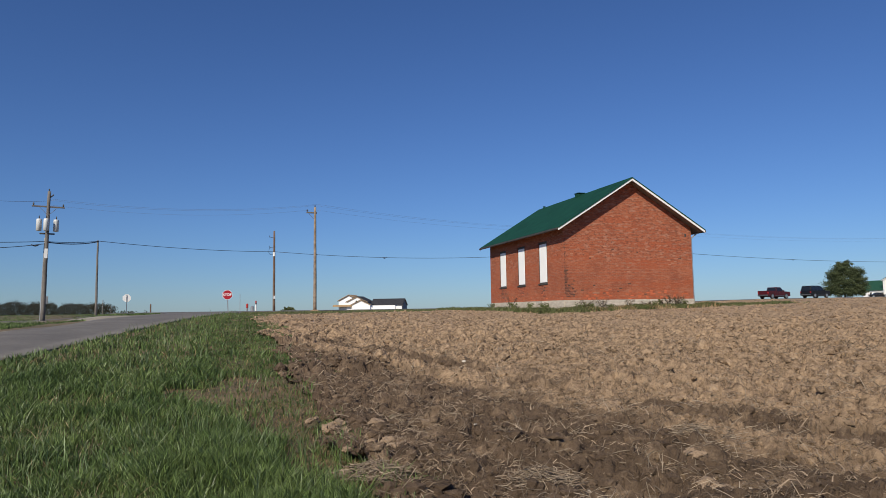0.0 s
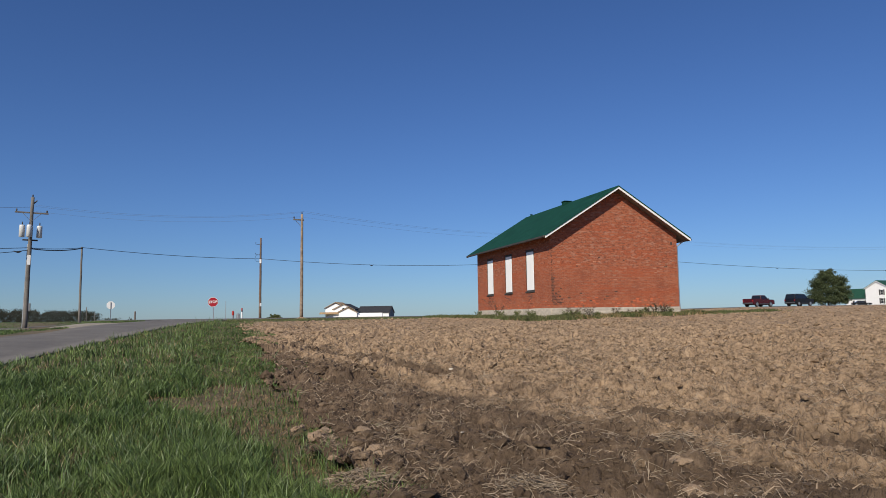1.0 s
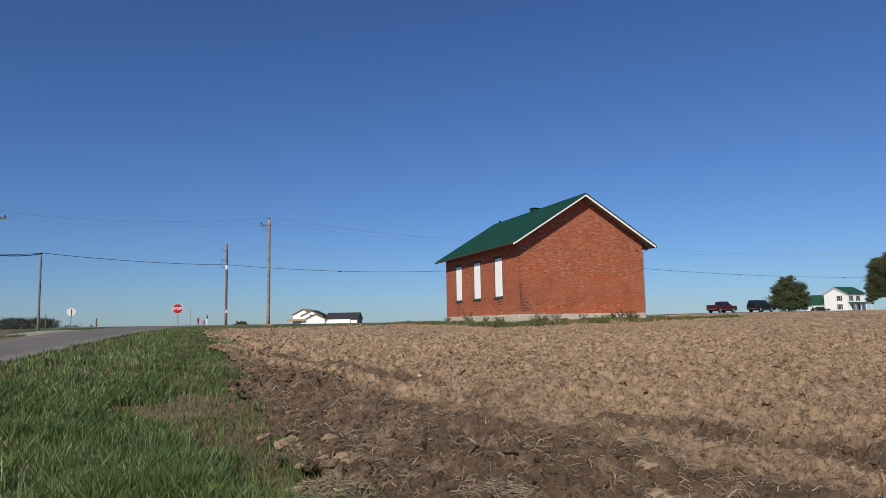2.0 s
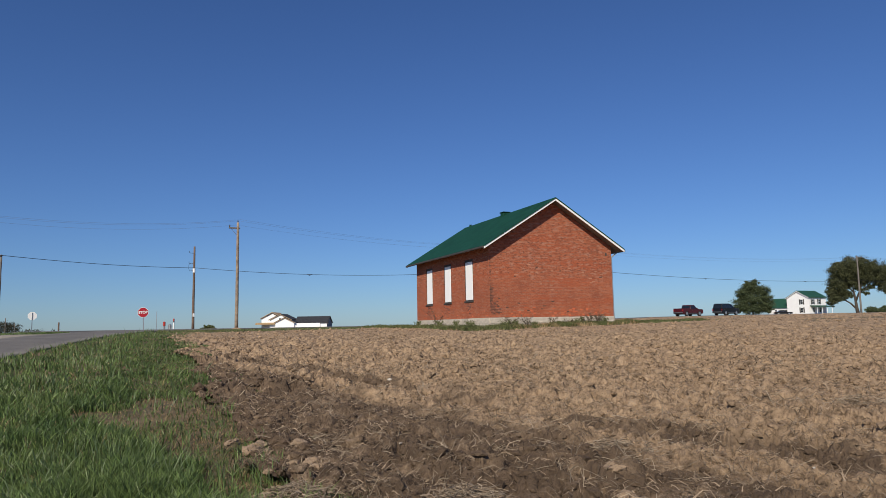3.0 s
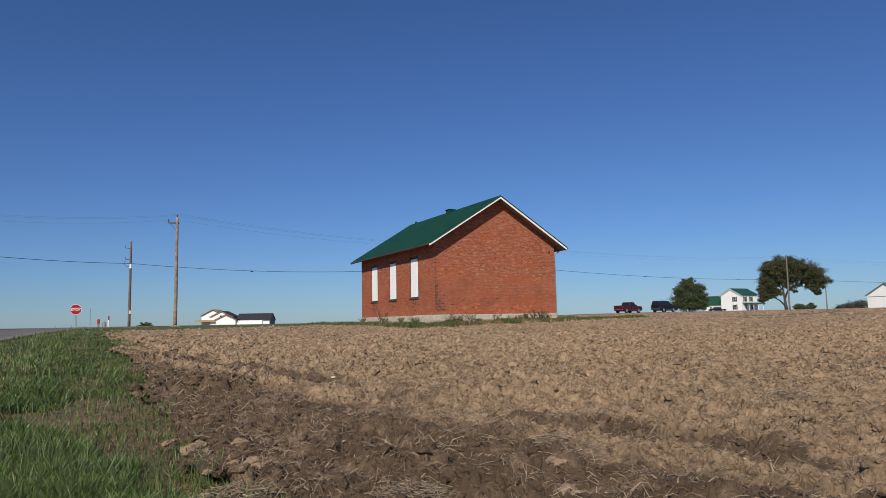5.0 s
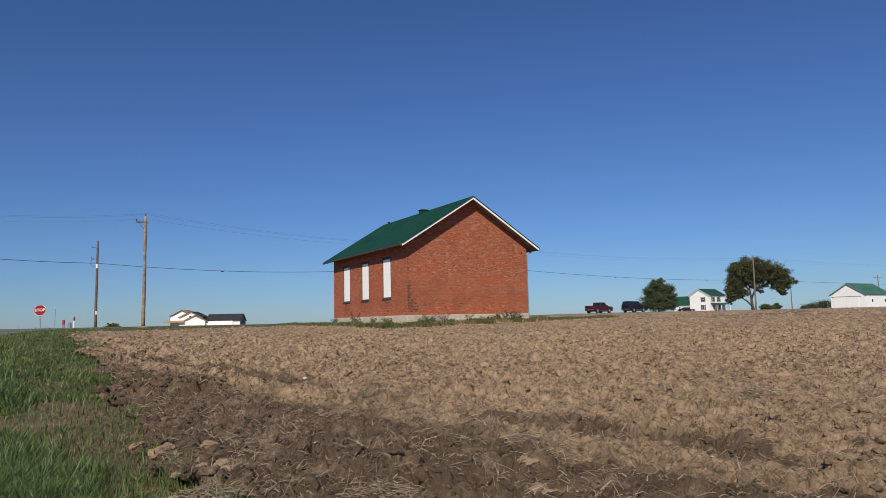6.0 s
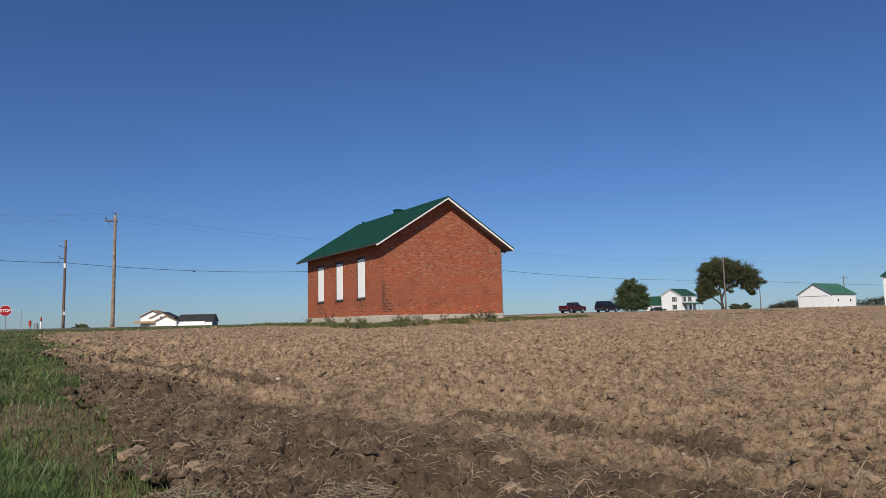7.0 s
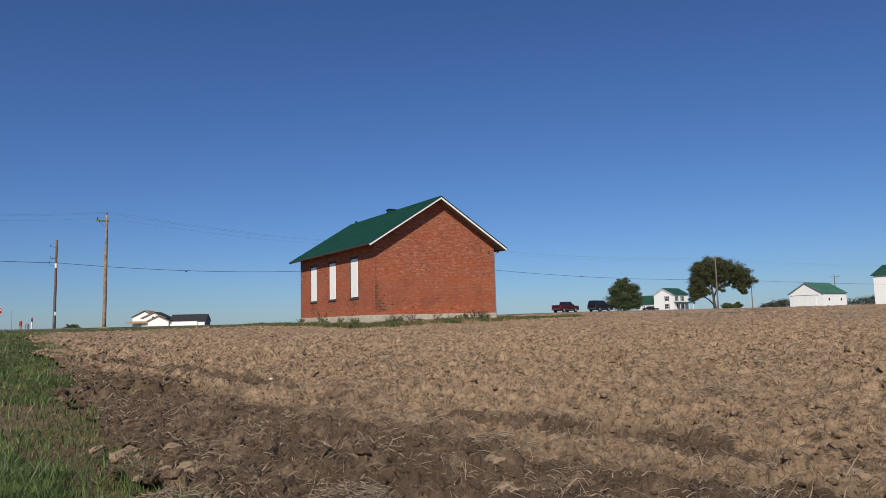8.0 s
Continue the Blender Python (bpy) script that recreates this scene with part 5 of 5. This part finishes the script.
yard_blades("grass", 26000, -2.6, 8.4, -1.9, 0.0, (0.08, 0.28), M_WEED, "rough unmown grass round the schoolhouse", 106)
yard_blades("grass", 16000, -3.0, 0.2, -2.8, 14, (0.06, 0.26), M_WEED, "rough unmown grass round the schoolhouse", 109)
yard_blades("dry_grass", 5000, -2.6, 8.2, -2.0, 0.0, (0.06, 0.28), M_DRY, "dry grass stalks round the schoolhouse", 107)
yard_blades("grass", 16000, 7.4, 14, -2.4, 3, (0.05, 0.14), M_WEED, "rough unmown grass round the schoolhouse", 110)
verge("grass", 30000, 36, 75, yard_grass, (0.04, 0.11), (0.004, 0.007), M_WEED, "rough grass between field and highway", 111, az=(-20, 6))


def far_left(x, y):
    return (right_of(x, y, ROAD_R, ROAD_DIR) < -ROAD_W - 1.0) & (np.abs(right_of(x, y, DRIVE_P, DRIVE_DIR)) > 1.6) & (right_of(x, y, HW_P, HW_DIR) > 6)


verge("grass", 50000, 20, 75, far_left, (0.05, 0.11), (0.008, 0.014), M_GRASS, "mown green grass corner across the side road", 108, az=(-37, -22))


def beyond_highway(x, y):
    return right_of(x, y, HW_P, HW_DIR) < -7


verge("grass", 14000, 60, 330, beyond_highway, (0.06, 0.16), (0.03, 0.06), M_GRASS, "pale green meadow beyond the highway", 114, az=(-37, -20))


# weeds and saplings against the foundation
def weed(a, b, h, dead, seed, label):
    rnd = np.random.RandomState(seed)
    x = YARD[0] + a * math.cos(TH) - b * math.sin(TH)
    y = YARD[1] + a * math.sin(TH) + b * math.cos(TH)
    w = thing("weed", pose(x, y, land1(x, y) - 0.04), label, "weed", "weeds along the wall")
    bm = B()
    tips = []
    for i in range(6):
        t = rnd.uniform(-0.75, 0.75, 2) * h
        p = [(0, 0, 0), (t[0] * 0.4, t[1] * 0.4, h * 0.5), (t[0], t[1], h * rnd.uniform(0.75, 1))]
        tube(bm, p, [0.014, 0.01, 0.005], 5)
        tips += [p[1], p[2], ((p[1][0] + p[2][0]) / 2, (p[1][1] + p[2][1]) / 2, (p[1][2] + p[2][2]) / 2)]
    part("stem", bm, M_BARK if dead else M_WEED, w)
    v, f = leaf_cloud(tips, [0.11 * max(h, 0.6)] * len(tips), 6 if dead else 12, 0.035, rnd)
    lf = sheet("leaves", v, f, M_WEEDDRY if dead else M_WEED, "", "", "")
    lf.parent = w


WEEDS = [(-0.3, 6.6, 1.3, True), (-0.35, 6.0, 0.45, False), (-0.4, 1.6, 0.4, False), (-0.5, 3.4, 0.4, False), (0.6, -0.4, 0.4, False), (1.0, -0.35, 0.55, True), (1.3, -0.4, 0.4, False), (1.9, -0.35, 0.6, True), (2.3, -0.4, 0.3, False),
         (3.3, -0.35, 0.45, True), (4.4, -0.35, 0.35, True), (5.0, -0.35, 0.4, False), (5.4, -0.35, 0.55, True), (5.7, -0.35, 0.65, True), (6.0, -0.35, 0.6, True), (6.2, -0.35, 0.6, True), (6.6, -0.35, 0.35, False), (-0.5, 9.2, 0.4, False), (-0.9, 0.4, 0.35, False)]
for i, (a, b, h, dead) in enumerate(WEEDS):
    weed(a, b, h, dead, 200 + i, "tall dry brown weed against the foundation" if dead else "leafy green weed against the foundation")


# straw, clods and stones lying on the field
def straw(n, r0, r1, az, seed, length, radius, upright, name, label, material=None, bend=0.2, clump=0, flat=False):
    """Broken stalks as three-sided tubes, or chaff as narrow bent strips; clump gathers so many of them round each centre."""
    rnd = np.random.RandomState(seed)
    x, y = scatter(max(n * 3 // max(clump, 1), 1), r0, r1, az[0], az[1], rnd)
    if clump:
        x, y = np.repeat(x, clump), np.repeat(y, clump)
        spread = np.repeat(rnd.uniform(0.05, 0.22, len(x) // clump), clump)
        along = rnd.normal(0, 1.8, len(x)) * spread
        across = rnd.normal(0, 0.7, len(x)) * spread
        x, y = x - along * MOIST_N[1] + across * MOIST_N[0], y + along * MOIST_N[0] + across * MOIST_N[1]
        k = in_field(x, y)
    else:
        k = in_field(x, y) & (vnoise(x, y, 0.8, seed) + 0.5 * vnoise(x, y, 0.25, seed + 1) > rnd.uniform(0.5, 1.15, len(x)))
    x, y = x[k][:n], y[k][:n]
    n = len(x)
    r = np.hypot(x, y)
    L = length[0] + (length[1] - length[0]) * rnd.uniform(0, 1, n) ** 1.8
    a = rnd.uniform(0, 2 * math.pi, n)
    tilt = np.abs(rnd.normal(0, upright, n))
    d = np.stack([np.cos(a) * np.cos(tilt), np.sin(a) * np.cos(tilt), np.sin(tilt)], 1)
    s = np.stack([-np.sin(a), np.cos(a), np.zeros(n)], 1)
    t = np.cross(d, s)
    w = rnd.uniform(radius[0], radius[1], n) * np.clip(r / 9, 0.8, 2.2)
    base = np.stack([x, y, soil_z(x, y) + 0.006], 1)
    bendv = (rnd.uniform(-bend, bend, n) * L)[:, None] * s
    twist = rnd.uniform(0, 2 * math.pi, n)[:, None]
    rows = []
    for f in (0.0, 0.5, 1.0):
        c = base + d * (L * f)[:, None] + bendv * (f * f) + np.array([0, 0, 1.0]) * ((0.2 if flat else 0.03) * L * math.sin(math.pi * f))[:, None]
        if flat:
            side = s * np.cos(twist + 0.5 * f) + t * np.sin(twist + 0.5 * f)
            rows += [c - side * (w * (1.2 - f))[:, None], c + side * (w * (1.2 - f))[:, None]]
        else:
            for kk in range(3):
                ang = 2 * math.pi * kk / 3
                rows.append(c + (s * math.cos(ang) + t * math.sin(ang)) * (w * (1 - 0.3 * f))[:, None])
    v = np.stack(rows, 1).reshape(-1, 3)
    if flat:
        q = np.array([[0, 1, 3, 2], [2, 3, 5, 4]])
    else:
        q = np.array([[i * 3 + j, i * 3 + (j + 1) % 3, (i + 1) * 3 + (j + 1) % 3, (i + 1) * 3 + j] for i in range(2) for j in range(3)])
    f = (np.arange(n)[:, None, None] * (6 if flat else 9) + q[None]).reshape(-1, 4)
    return sheet(name, v, f, material or M_STRAW, label, "straw", "stuff")


straw(1100, 4.2, 15, (-20, 52), 301, (0.03, 0.26), (0.002, 0.0046), 0.2, "straw", "pale broken maize stalks and straw on the soil")
straw(2800, 4.2, 16, (-20, 52), 306, (0.03, 0.18), (0.0016, 0.004), 0.4, "straw", "pale broken maize stalks and straw on the soil", bend=0.3, clump=18)
straw(9000, 4.2, 17, (-20, 52), 304, (0.02, 0.14), (0.002, 0.0065), 0.25, "litter", "brown chaff and broken leaves on the soil", M_LITTER, 0.4, flat=True)
straw(9000, 4.2, 17, (-20, 52), 307, (0.03, 0.18), (0.002, 0.0065), 0.35, "litter", "brown chaff and broken leaves on the soil", M_LITTER, 0.5, clump=22, flat=True)
straw(700, 4.2, 16, (-20, 52), 302, (0.05, 0.20), (0.0025, 0.005), 0.9, "stubble", "upright broken stalks of maize stubble", clump=3)
straw(2200, 13, 48, (-20, 52), 303, (0.04, 0.18), (0.0016, 0.0034), 0.3, "straw", "pale broken maize stalks and straw on the soil", clump=5)
straw(13000, 13, 52, (-20, 52), 305, (0.04, 0.16), (0.003, 0.007), 0.35, "litter", "brown chaff and broken leaves on the soil", M_LITTER, 0.4, flat=True)


def straw_pile(x, y, width, n, seed):
    """A small tangle of stalks left in a heap."""
    rnd = random.Random(seed)
    z = float(soil_z(np.array([x]), np.array([y]))[0])
    t = thing("straw_pile", pose(x, y, z - 0.01), "tangled heap of pale straw on the soil", "straw", "straw heaps")
    for material, count in ((M_STRAW, n // 2), (M_LITTER, n // 2)):
        bm = B()
        for i in range(count):
            r, a = width * rnd.random() ** 0.7, rnd.uniform(0, 2 * math.pi)
            h = 0.09 * (1 - r / width) + 0.02
            c = Vector((r * math.cos(a), r * math.sin(a), rnd.uniform(0, h)))
            b, l = rnd.uniform(0, 2 * math.pi), rnd.uniform(0.05, 0.17)
            d = Vector((math.cos(b), math.sin(b), rnd.uniform(-0.25, 0.45))) * l
            k = Vector((-math.sin(b), math.cos(b), 0.3)) * rnd.uniform(-0.04, 0.04)
            tube(bm, [c - d * 0.5, c + k, c + d * 0.5], [rnd.uniform(0.0016, 0.0036)] * 3, 3, cap=False)
        part("tangle", bm, material, t)["kind"] = "stuff"


for i, (x, y) in enumerate([(-0.56, 5.55), (0.72, 5.3), (2.34, 12.98), (6.17, 8.34), (2.37, 6.67), (-0.55, 7.99)]):
    straw_pile(x, y, 0.30 if i < 2 else 0.36, 260, 500 + i)


def lumps(n, r0, r1, az, seed, size, material, name, label, category):
    rnd = np.random.RandomState(seed)
    bm = B()
    bmesh.ops.create_icosphere(bm, subdivisions=1, radius=1.0)
    base = np.array([v.co[:] for v in bm.verts])
    faces = np.array([[v.index for v in f.verts] for f in bm.faces])
    bm.free()
    x, y = scatter(n * 2, r0, r1, az[0], az[1], rnd)
    k = in_field(x, y)
    x, y = x[k][:n], y[k][:n]
    n = len(x)
    s = size[0] + (size[1] - size[0]) * rnd.uniform(0, 1, n) ** 4.5
    r = np.hypot(x, y)
    z = soil_z(x, y) + s * 0.12
    shape = base[None] * (1 + rnd.uniform(-0.28, 0.28, (n, len(base), 1)))
    sc = s[:, None] * rnd.uniform(0.7, 1.3, (n, 3)) * np.array([1, 1, 0.65])
    v = shape * sc[:, None, :]
    a = rnd.uniform(0, 2 * math.pi, n)
    ca, sa = np.cos(a)[:, None], np.sin(a)[:, None]
    v = np.stack([v[..., 0] * ca - v[..., 1] * sa, v[..., 0] * sa + v[..., 1] * ca, v[..., 2]], -1)
    v = v + np.stack([x, y, z], 1)[:, None, :]
    f = (np.arange(n)[:, None, None] * len(base) + faces[None]).reshape(-1, 3)
    return sheet(name, v.reshape(-1, 3), f, material, label, category, "stuff")


lumps(10000, 4.2, 26, (-20, 52), 401, (0.008, 0.075), M_SOIL, "clods", "loose crumbling clods of dry soil", "soil clods")
lumps(9000, 12, 48, (-20, 52), 403, (0.02, 0.11), M_SOIL, "clods", "loose crumbling clods of dry soil", "soil clods")
def big_clod(x, y, r, seed):
    rnd = random.Random(seed)
    bm = B()
    bmesh.ops.create_icosphere(bm, subdivisions=3, radius=1.0)
    for v in bm.verts:
        n = noise.noise(v.co * 1.6 + Vector((seed, 0, 0))) * 0.45 + noise.noise(v.co * 4 + Vector((0, seed, 0))) * 0.2
        v.co = Vector((v.co.x * 1.2, v.co.y, v.co.z * 0.62)) * r * (1 + n)
    ob = finish("clod", bm, M_DRYSOIL)
    ob.matrix_world = pose(x, y, float(soil_z(np.array([x]), np.array([y]))[0]) + r * 0.18, 0, 0, rnd.uniform(0, 360))
    tagged(ob, "large crumbling clod of dry tan soil", "soil clod", "large clods")


rnd_clod = random.Random(77)
for i in range(26):
    cx_, cy2 = [(-1.2, 7.51), (-0.92, 7.02), (-0.67, 6.55), (2.04, 5.57), (4.03, 4.62)][i % 3] if i < 18 else [(-1.2, 7.51), (-0.92, 7.02), (-0.67, 6.55), (2.04, 5.57), (4.03, 4.62)][3 + i % 2]
    big_clod(cx_ + rnd_clod.uniform(-0.3, 0.3), cy2 + rnd_clod.uniform(-0.4, 0.4), rnd_clod.uniform(0.03, 0.085), 600 + i)
lumps(40, 4.5, 20, (-16, 50), 402, (0.012, 0.045), M_STONE, "field_stones", "small pale stones on the soil", "stones")


# ---------------------------------------------------------------- far buildings
def far_window(parent, x, y0, y1, z0, z1, shutters, axis="x", out=-1):
    """A sash window in a wall that faces along an axis."""
    def bx(u0, u1, v0, v1, d0, d1, bev=0.0):
        lo, hi = sorted((x + out * d0, x + out * d1))
        return box(B(), (lo, u0, v0), (hi, u1, v1), bev) if axis == "x" else box(B(), (u0, lo, v0), (u1, hi, v1), bev)
    w = part("window", bx(y0, y1, z0, z1, -0.02, 0.05, 0.01), M_WHITE, parent)
    zm = (z0 + z1) / 2
    part("pane", bx(y0 + 0.07, y1 - 0.07, z0 + 0.07, zm - 0.03, 0.02, 0.056), M_PANE, w)
    part("pane", bx(y0 + 0.07, y1 - 0.07, zm + 0.03, z1 - 0.07, 0.02, 0.056), M_PANE, w)
    if shutters:
        for a, b in ((y0 - 0.42, y0 - 0.03), (y1 + 0.03, y1 + 0.42)):
            part("shutter", bx(a, b, z0 - 0.05, z1 + 0.05, -0.01, 0.06, 0.01), M_FRAME, parent, "black louvred shutter")


def gable_block(parent, x0, x1, y0, y1, h, rise, wall, roof, ridge="y", over=0.35, th=0.16, facing=None):
    """Walls and a gable roof; ridge names the axis along which the ridge runs."""
    if ridge == "y":
        xm = (x0 + x1) / 2
        part("wall", prism(B(), [(x0, -0.4), (x1, -0.4), (x1, h), (xm, h + rise), (x0, h)], y0, y1, "y"), wall, parent)
        k = rise / (xm - x0)
        for s in (-1, 1):
            e = (x0 if s < 0 else x1) + s * over
            ze = h - over * k
            part("roof", prism(B(), [(e, ze + 0.02), (xm, h + rise + 0.02), (xm, h + rise + 0.02 + th), (e, ze + 0.02 + th)], y0 - over, y1 + over, "y"), roof, parent)
            part("fascia", prism(B(), [(e, ze - 0.16), (xm, h + rise - 0.16), (xm, h + rise + 0.016), (e, ze + 0.016)], y0 - over - 0.02, y0 - over + 0.06, "y"), facing or M_WHITE, parent)
    else:
        ym = (y0 + y1) / 2
        part("wall", prism(B(), [(y0, -0.4), (y1, -0.4), (y1, h), (ym, h + rise), (y0, h)], x0, x1, "x"), wall, parent)
        k = rise / (ym - y0)
        for s in (-1, 1):
            e = (y0 if s < 0 else y1) + s * over
            ze = h - over * k
            part("roof", prism(B(), [(e, ze + 0.02), (ym, h + rise + 0.02), (ym, h + rise + 0.02 + th), (e, ze + 0.02 + th)], x0 - over, x1 + over, "x"), roof, parent)
            for xx in (x0 - over - 0.02, x1 + over - 0.06):
                part("fascia", prism(B(), [(e, ze - 0.16), (ym, h + rise - 0.16), (ym, h + rise + 0.016), (e, ze + 0.016)], xx, xx + 0.08, "x"), facing or M_WHITE, parent)


def spot(az, d, yaw):
    x, y = polar(az, d)
    return pose(x, y, land1(x, y), 0, 0, yaw - az)


def farmhouse():
    f = thing("farmhouse", spot(33.0, 250, -35), "white two-storey farmhouse with green roof and black shutters", "house")
    # gable front faces the field, the long side turns away
    gable_block(f, -3.85, 3.85, 0, 8.6, 5.5, 2.1, M_WHITE, M_ROOFH)
    for z0, z1 in ((0.7, 2.3), (3.3, 4.9)):
        far_window(f, 0.0, 0.9, 1.8, z0, z1, True, "y")
        for yy in (1.4, 4.6):
            if z0 > 3:
                far_window(f, 3.85, yy, yy + 0.95, z0, z1, True, "x", 1)
            else:
                far_window(f, 3.85, yy + 0.3, yy + 1.2, z0, z1, False, "x", 1)
    part("belt_trim", box(B(), (-3.87, -0.03, 2.72), (3.87, 0.0, 2.86)), M_WHITE, f)
    part("chimney", box(B(), (-2.2, 3.0, 5.6), (-1.6, 3.6, 7.2), 0.02), M_BRICK, f, "brick chimney")
    # porch along the long side
    part("porch_roof", prism(B(), [(3.88, 2.95), (6.3, 2.45), (6.3, 2.33), (3.88, 2.70)], 0.4, 8.4, "y"), M_ROOFH, f, "green porch roof")
    part("porch_floor", box(B(), (3.88, 0.4, -0.3), (6.2, 8.4, 0.28), 0.02), M_GREYSIDE, f)
    for yy in (0.6, 3.1, 5.6, 8.2):
        part("porch_post", tube(B(), [(6.05, yy, 0.28), (6.05, yy, 2.38)], [0.09, 0.08], 8), M_WHITE, f)
    # lower wing on the other side
    gable_block(f, -11.4, -3.9, 1.2, 6.8, 2.7, 2.7, M_WHITE, M_ROOFH, "x")
    # dark panel on the solid wall stands in for the bay's shaded inside
    part("carport_shade", box(B(), (-7.2, 1.13, 0.0), (-4.4, 1.19, 1.75)), M_FRAME, f, "dark panel painted as the shaded carport bay")
    far_window(f, 1.2, -9.2, -8.4, 0.9, 1.9, False, "y")
    return f


def shed():
    s = thing("barn", spot(44.05, 245, -30), "long low white barn with green metal roof", "barn", "white barns")
    gable_block(s, -11.0, 0, 0, 13.0, 4.3, 3.3, M_WHITE, M_ROOFB, over=0.4, th=0.12, facing=M_GREYSIDE)
    for a, b in ((-10.0, -6.05), (-6.0, -2.2)):
        part("sliding_door", box(B(), (a, -0.08, 0.05), (b, -0.012, 3.55), 0.015), M_WHITE, s, "white sliding barn door")
    part("door_rail", box(B(), (-10.6, -0.14, 3.6), (-1.4, -0.01, 3.74), 0.01), M_GREYSIDE, s)
    part("door_seam", box(B(), (-6.06, -0.03, 0.05), (-5.99, -0.014, 3.55)), M_GREYSIDE, s)
    for yy in (2.6, 9.4):
        w = part("window", box(B(), (-0.02, yy, 1.75), (0.06, yy + 1.0, 2.75), 0.01), M_WHITE, s)
        part("pane", box(B(), (0.02, yy + 0.09, 1.84), (0.066, yy + 0.91, 2.66)), M_PANE, w)
    return s


def tall_barn():
    s = thing("barn", spot(47.22, 200, -22), "tall white barn with dark green roof", "barn", "white barns")
    gable_block(s, 0, 9.0, 0, 14.0, 7.2, 2.6, M_WHITE, M_ROOFH, over=0.45, ridge="x")
    return s


def new_house():
    h = thing("bungalow", spot(-6.0, 235, -14), "white bungalow under construction with black shingle roof", "house")
    base = -0.6
    gable_block(h, -10.6, -3.6, 0, 9, 3.4, 1.8, M_WHITE, M_SHEATH, "y", facing=M_SHINGLE)
    gable_block(h, -7.4, -0.4, -1.6, 7, 2.9, 1.7, M_WHITE, M_SHINGLE, "y", facing=M_SHEATH)
    gable_block(h, -5.2, 0.9, -3.0, 5, 2.0, 1.45, M_WHITE, M_SHINGLE, "y", facing=M_SHEATH)
    gable_block(h, 0.5, 10.9, 0.5, 9, 1.7, 2.0, M_WHITE, M_SHINGLE, "x", facing=M_SHEATH)
    part("wall", prism(B(), [(0.45, -0.4), (9.05, -0.4), (9.05, 1.72), (4.75, 3.65), (0.45, 1.72)], 10.92, 11.0, "x"), M_GREYSIDE, h, "grey sheathed gable end")
    part("porch_roof", prism(B(), [(-12.0, 1.3), (-4.6, 1.3), (-4.9, 1.95), (-11.7, 1.95)], -2.6, -0.05, "y"), M_SHEATH, h, "bare timber porch roof")
    w = part("window", box(B(), (-4.35, -1.66, 2.5), (-3.75, -1.58, 3.3)), M_FRAME, h)
    part("pane", box(B(), (-4.3, -1.69, 2.55), (-3.8, -1.664, 3.25)), M_PANE, w)
    part("board_stack", box(B(), (0.5, -2.2, -0.4), (9.2, -1.4, 1.55), 0.03), M_BOARD, h, "white low garden wall")
    return h


farmhouse()
shed()
tall_barn()
new_house()
vehicle("car", spot(32.0, 225, 10), M_CARBLK, "dark saloon car parked before the farmhouse", "car", 4.7, 1.45, (-1.40, 1.42), 0.85, (-1.7, 1.0, -1.0, 0.3), hood_z=0.86)
